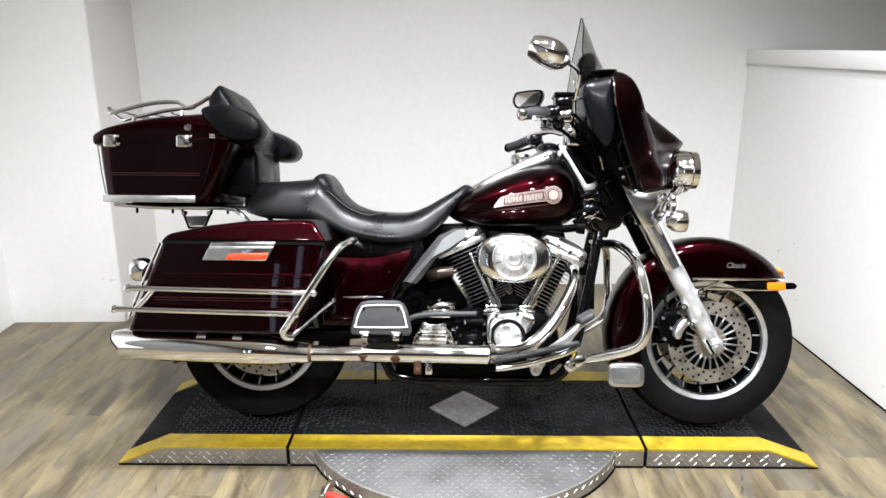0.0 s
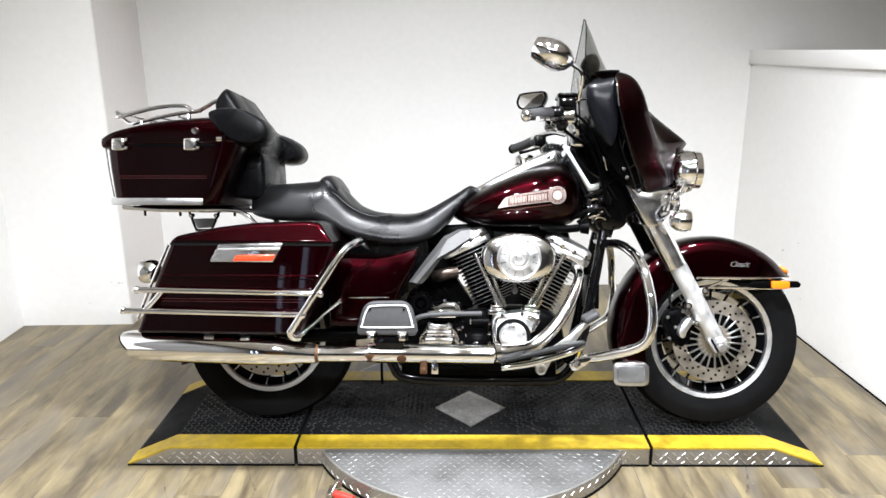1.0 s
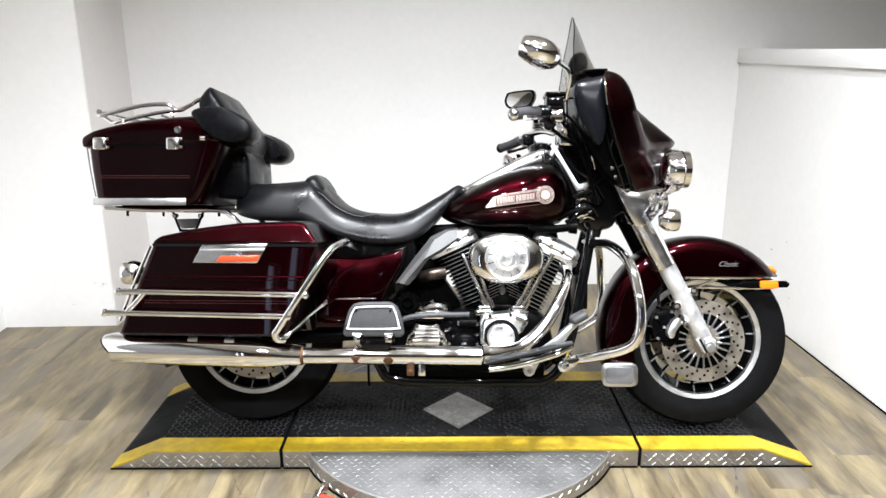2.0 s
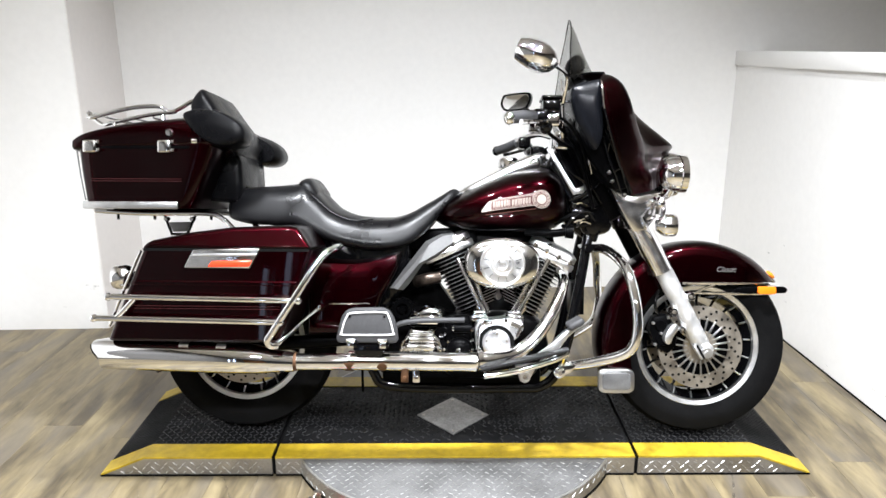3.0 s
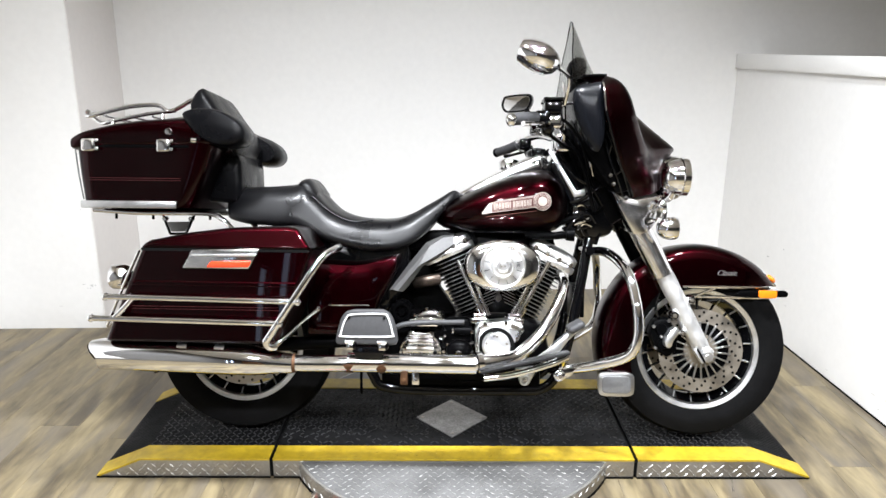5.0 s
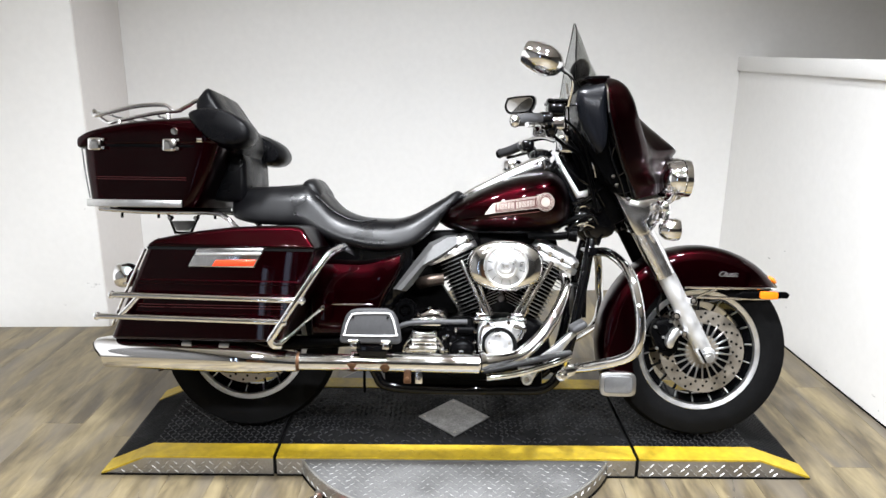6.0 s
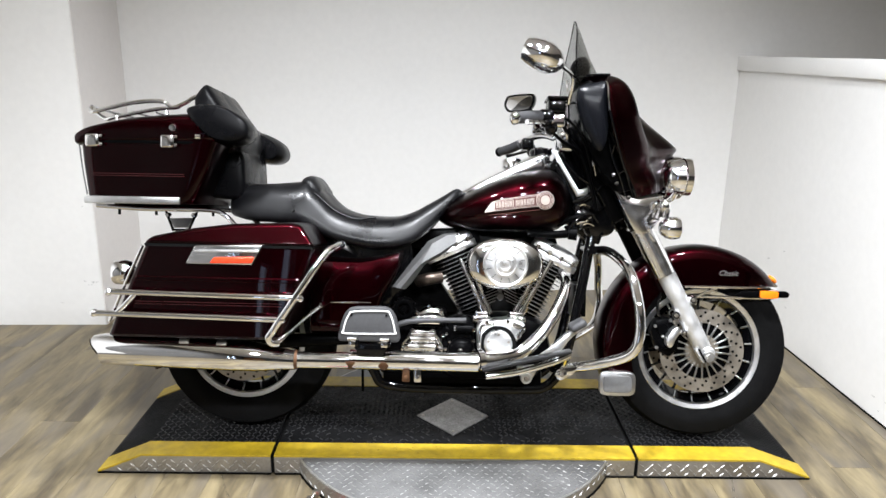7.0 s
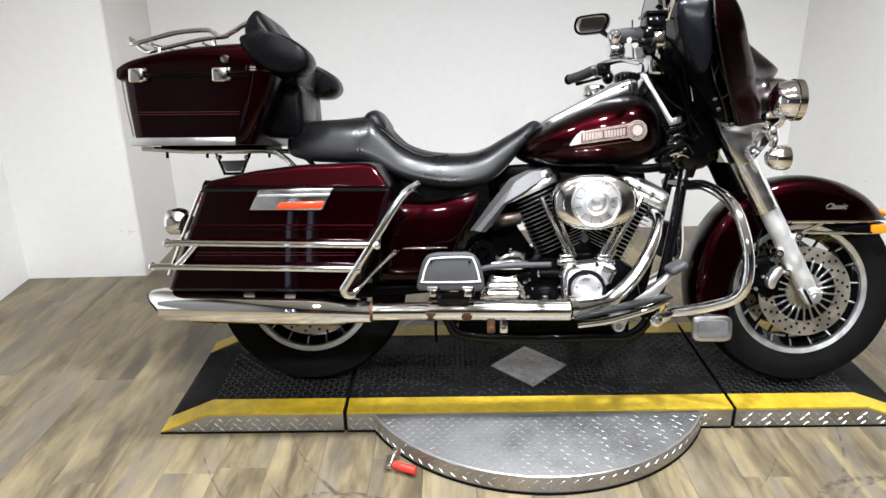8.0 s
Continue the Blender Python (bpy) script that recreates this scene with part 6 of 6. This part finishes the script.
rack = part("luggage_rack", both(*[tube([(-0.12, s * 0.155, 1.145), (-0.15, s * 0.16, 1.14), (-0.185, s * 0.165, 1.118), (-0.225, s * 0.168, 1.102), (-0.262, s * 0.17, 1.122), (-0.36, s * 0.17, 1.116), (-0.48, s * 0.168, 1.088), (-0.508, s * 0.165, 1.086)], 0.0074, 10) for s in (-1, 1)],
                                 *[tube([(-0.20, s * 0.168, 1.105), (-0.30, s * 0.17, 1.092), (-0.42, s * 0.165, 1.068), (-0.455, s * 0.16, 1.062), (-0.485, s * 0.158, 1.078), (-0.51, s * 0.15, 1.103)], 0.0068, 10) for s in (-1, 1)],
                                 tube([(-0.51, -0.155, 1.103), (-0.517, 0, 1.106), (-0.51, 0.155, 1.103)], 0.006, 10), tube([(-0.508, -0.165, 1.086), (-0.512, -0.16, 1.098), (-0.51, -0.15, 1.103)], 0.0055, 8),
                                 *[tube([(x, -0.165, 1.085), (x, 0, 1.09), (x, 0.165, 1.085)], 0.0045, 8) for x in (-0.28, -0.36, -0.44)]), CHROME, bike, "chrome luggage rack")
for s in (-1, 1):
    for x, z in ((-0.245, 1.062), (-0.415, 1.038)):
        part("rack_foot", tube([(x, s * 0.168, z), (x, s * 0.168, z + 0.036)], [0.009, 0.006], 10), CHROME, rack)
# backrest: middle pad and two wings
def cushion(outline, layers, k=4):
    """A padded shape: a smooth closed outline (x, z), drawn in towards its middle at each (y, scale)."""
    p = [Vector((x, 0, z)) for x, z in outline]
    n, line = len(p), []
    for i in range(n):
        a, b, c, d = p[i - 1], p[i], p[(i + 1) % n], p[(i + 2) % n]
        for q in range(k):
            t = q / k
            line.append(0.5 * (2 * b + (c - a) * t + (2 * a - 5 * b + 4 * c - d) * t * t + (3 * b - a - 3 * c + d) * t ** 3))
    mid = sum(line, Vector()) / len(line)
    return loft([[mid + (q - mid) * f + Vector((0, y, 0)) for q in line] for y, f in layers])


ends = [(-0.185, 0.55), (-0.178, 0.8), (-0.165, 0.93), (-0.145, 1.0)]
back = part("backrest", cushion([(-0.155, 1.125), (-0.138, 1.168), (-0.115, 1.185), (-0.095, 1.165), (-0.06, 1.115), (-0.015, 1.055), (0.01, 1.0), (0.0, 0.955), (-0.04, 0.945), (-0.09, 0.965), (-0.13, 1.04)],
                                ends + [(0, 1.02)] + [(-y, f) for y, f in ends[::-1]]), BACK_VINYL, bike, "black vinyl passenger backrest")
WING = [(-0.130, 1.077), (-0.105, 1.093), (-0.059, 1.098), (-0.003, 1.088), (0.050, 1.058), (0.072, 1.027), (0.070, 0.997), (0.040, 0.977), (-0.015, 0.976), (-0.065, 0.998), (-0.108, 1.039)]
LAYERS = ((0.15, 0.8), (0.18, 0.97), (0.22, 1.0), (0.285, 1.0), (0.298, 0.96), (0.305, 0.88), (0.309, 0.65))
part("armrest_wing", cushion(WING, [(-y, f) for y, f in LAYERS]), BACK_VINYL, back, "padded side wing of the backrest")
part("armrest_wing", cushion([(x - 0.002, z - 0.030) for x, z in WING], LAYERS), BACK_VINYL, back, "padded side wing of the backrest")
part("backrest_skirt", plate([(-0.11, 0.80), (-0.10, 0.98), (-0.03, 1.0), (0.015, 0.95), (0.02, 0.86), (0.015, 0.79)], -0.155, 0.155, 0.02, 3), BACK_VINYL, back, "black vinyl lower back pad")
# carrier under the top box
carrier = part("box_carrier", both(*[tube([(-0.505, s * 0.13, 0.766), (-0.33, s * 0.135, 0.757), (-0.11, s * 0.135, 0.757), (-0.05, s * 0.14, 0.738), (-0.012, s * 0.15, 0.705), (0.02, s * 0.15, 0.68)], 0.0085, 10) for s in (-1, 1)], tube([(-0.34, -0.135, 0.757), (-0.34, 0.135, 0.757)], 0.008, 8), tube([(-0.15, -0.135, 0.757), (-0.15, 0.135, 0.757)], 0.008, 8)), CHROME, bike, "chrome top box carrier")
bracket = part("carrier_bracket", both(tube([(-0.305, -0.03, 0.755), (-0.280, -0.03, 0.690), (-0.272, -0.03, 0.683), (-0.224, -0.03, 0.684), (-0.216, -0.03, 0.692), (-0.188, -0.03, 0.755)], 0.005, 8)), BLACK, carrier, "black carrier bracket")
part("bracket_plate", plate([(-0.290, 0.725), (-0.272, 0.690), (-0.224, 0.691), (-0.204, 0.727)], -0.034, -0.026, 0.002), DULL, bracket, "grey bracket plate")
for x in (-0.295, -0.20):
    part("bracket_nut", lathe([(0, -0.045), (0.007, -0.044), (0.009, -0.038), (0.009, -0.02)], (x, 0, 0.737), "y", 6), CHROME, bracket)
for x in (-0.43, -0.30, -0.1):
    part("carrier_bolt", tube([(x, -0.12, 0.757), (x, -0.12, 0.735)], 0.005, 8), BLACK, carrier)
part("carrier_plate", box((-0.45, -0.12, 0.758), (-0.12, 0.12, 0.776), 0.004), BLACK_SATIN, carrier, "black carrier plate")

# lettering on the front fender
curve = bpy.data.curves.new("fender_script", "FONT")
curve.body, curve.size, curve.extrude, curve.shear, curve.space_character = "Classic", 0.026, 0.0012, 0.35, 0.95
curve.align_x, curve.align_y = "CENTER", "CENTER"
scratch = new("scratch_text", curve)
bpy.context.view_layer.update()
mesh = bpy.data.meshes.new_from_object(scratch.evaluated_get(bpy.context.evaluated_depsgraph_get()))
bpy.data.objects.remove(scratch)
mesh.materials.clear()
mesh.materials.append(SILVER_TEXT)
script = new("fender_lettering", mesh)
script.parent = front_fender
script["label"] = "silver script reading Classic"
script.matrix_basis = pose(1.70, -0.0875, 0.572, 90, 0, 0)

# ---------- floor planks, last ----------
setting_floor = setting("floor", box((LEFT - 0.15, FRONT - 0.15, -0.12), (FAR_X + 0.15, BACK + 0.15, -0.004)), GAP, "wood-look plank floor", "floor")
PW, PL = 0.152, 1.22
shared = box((-PW / 2 + 0.0002, -PL / 2 + 0.0002, -0.006), (PW / 2 - 0.0002, PL / 2 - 0.0002, 0.0), 0.0006, 1)
plank_mesh = bpy.data.meshes.new("plank")
shared.to_mesh(plank_mesh)
shared.free()
plank_mesh.materials.append(WOOD)
rng = random.Random(7)
tilt = Matrix.Rotation(radians(-2.5), 4, "Z")
for i in range(-17, 34):
    off = rng.random() * PL
    for j in range(-6, 5):
        m = tilt @ Matrix.Translation((i * PW, j * PL + off, 0))
        p = m.translation
        if p.x < LEFT - 0.1 or p.x > FAR_X or p.y > BACK + 0.55 or p.y < FRONT - 0.4:
            continue
        ob = new("plank", plank_mesh)
        ob.parent = setting_floor
        ob.matrix_basis = m

# dark scuffs left by tyres turning on the floor
SCUFF = bpy.data.materials.new("rubber_scuff")
SCUFF.use_nodes = True
sb = SCUFF.node_tree.nodes["Principled BSDF"]
sb.inputs["Base Color"].default_value, sb.inputs["Roughness"].default_value = (0.05, 0.045, 0.045, 1), 0.6
fade, grit = SCUFF.node_tree.nodes.new("ShaderNodeMapRange"), SCUFF.node_tree.nodes.new("ShaderNodeTexNoise")
grit.inputs["Scale"].default_value, grit.inputs["Detail"].default_value = 22, 4
fade.inputs["From Min"].default_value, fade.inputs["From Max"].default_value, fade.inputs["To Max"].default_value = 0.42, 0.75, 0.7
SCUFF.node_tree.links.new(grit.outputs["Fac"], fade.inputs["Value"])
SCUFF.node_tree.links.new(fade.outputs["Result"], sb.inputs["Alpha"])
for cx, cy, r, a0, a1, w in ((0.07, 2.40, 0.82, 190, 330, 0.010), (0.10, 2.36, 0.95, 205, 350, 0.014), (0.02, 2.45, 1.06, 200, 300, 0.008), (0.95, 1.62, 0.22, 40, 170, 0.012), (1.10, 1.50, 0.35, 60, 150, 0.009), (-0.55, 1.55, 0.3, 20, 140, 0.010)):
    rings = []
    for i in range(33):
        a = radians(a0 + (a1 - a0) * i / 32)
        ww = w * math.sin(math.pi * (i + 0.5) / 33)
        rings.append([Vector((cx + (r + d) * math.cos(a), cy + (r + d) * math.sin(a), 0.0006)) for d in (-ww, 0, ww)])
    mark = part("scuff_mark", loft(rings, closed=False), SCUFF, setting_floor, "dark rubber scuff on the planks")

# dark flecks and rub marks on the platform's front yellow strip and on the foot of the partition wall
marks = random.Random(11)
strip = next(ob for ob in bpy.data.objects if ob.name.startswith("yellow_strip") and ob.parent and ob.parent.name == "deck_section.001")


def fleck(origin, along, across, length, width):
    """A thin ragged patch lying on a plane."""
    pts = []
    for i in range(9):
        a = 2 * math.pi * i / 9
        r = 0.6 + 0.4 * marks.random()
        pts.append(origin + along * (math.cos(a) * length * r) + across * (math.sin(a) * width * r))
    bm = bmesh.new()
    bm.faces.new([bm.verts.new(p) for p in pts])
    return bm


bits = []
for i in range(46):
    x = 0.62 + marks.gauss(0, 0.22)
    if 0.03 < x < MID - 0.03:
        tilt_a = marks.uniform(-0.7, 0.7)
        bits.append(fleck(Vector((x, marks.uniform(0.008, YEL - 0.008), TOP + 0.0036)), Vector((math.cos(tilt_a), math.sin(tilt_a), 0)), Vector((-math.sin(tilt_a), math.cos(tilt_a), 0)), marks.uniform(0.003, 0.014), marks.uniform(0.0012, 0.003)))
tagged(part("rub_marks", both(*bits), SCUFF, strip, "dark rub marks on the yellow paint", smooth=False), kind="stuff")
bits = []
for i in range(16):
    bits.append(fleck(Vector((RIGHT - 0.0008, marks.uniform(1.6, 3.9), 0.03 + 0.5 * marks.random() ** 2)), Vector((0, 1, 0)), Vector((0, 0, 1)), marks.uniform(0.003, 0.016), marks.uniform(0.002, 0.005)))
pillar = bpy.data.objects["wall_pillar"]
smears = []
for x, z, a, b in ((-1.677, 0.229, 0.02, 0.008), (-1.70, 0.215, 0.012, 0.006), (-1.72, 0.235, 0.009, 0.004), (-1.69, 0.62, 0.006, 0.003), (-1.85, 0.12, 0.012, 0.004)):
    smears.append(fleck(Vector((x, PILLAR_Y - 0.0008, z)), Vector((1, 0, 0)), Vector((0, 0, 1)), a, b))
tagged(part("wall_marks", both(*smears), SCUFF, pillar, "small grey smears on the paint", smooth=False), kind="stuff")
half = bpy.data.objects["wall_half"]
tagged(part("wall_marks", both(*bits), SCUFF, half, "small dark scuffs low on the wall", smooth=False), kind="stuff")
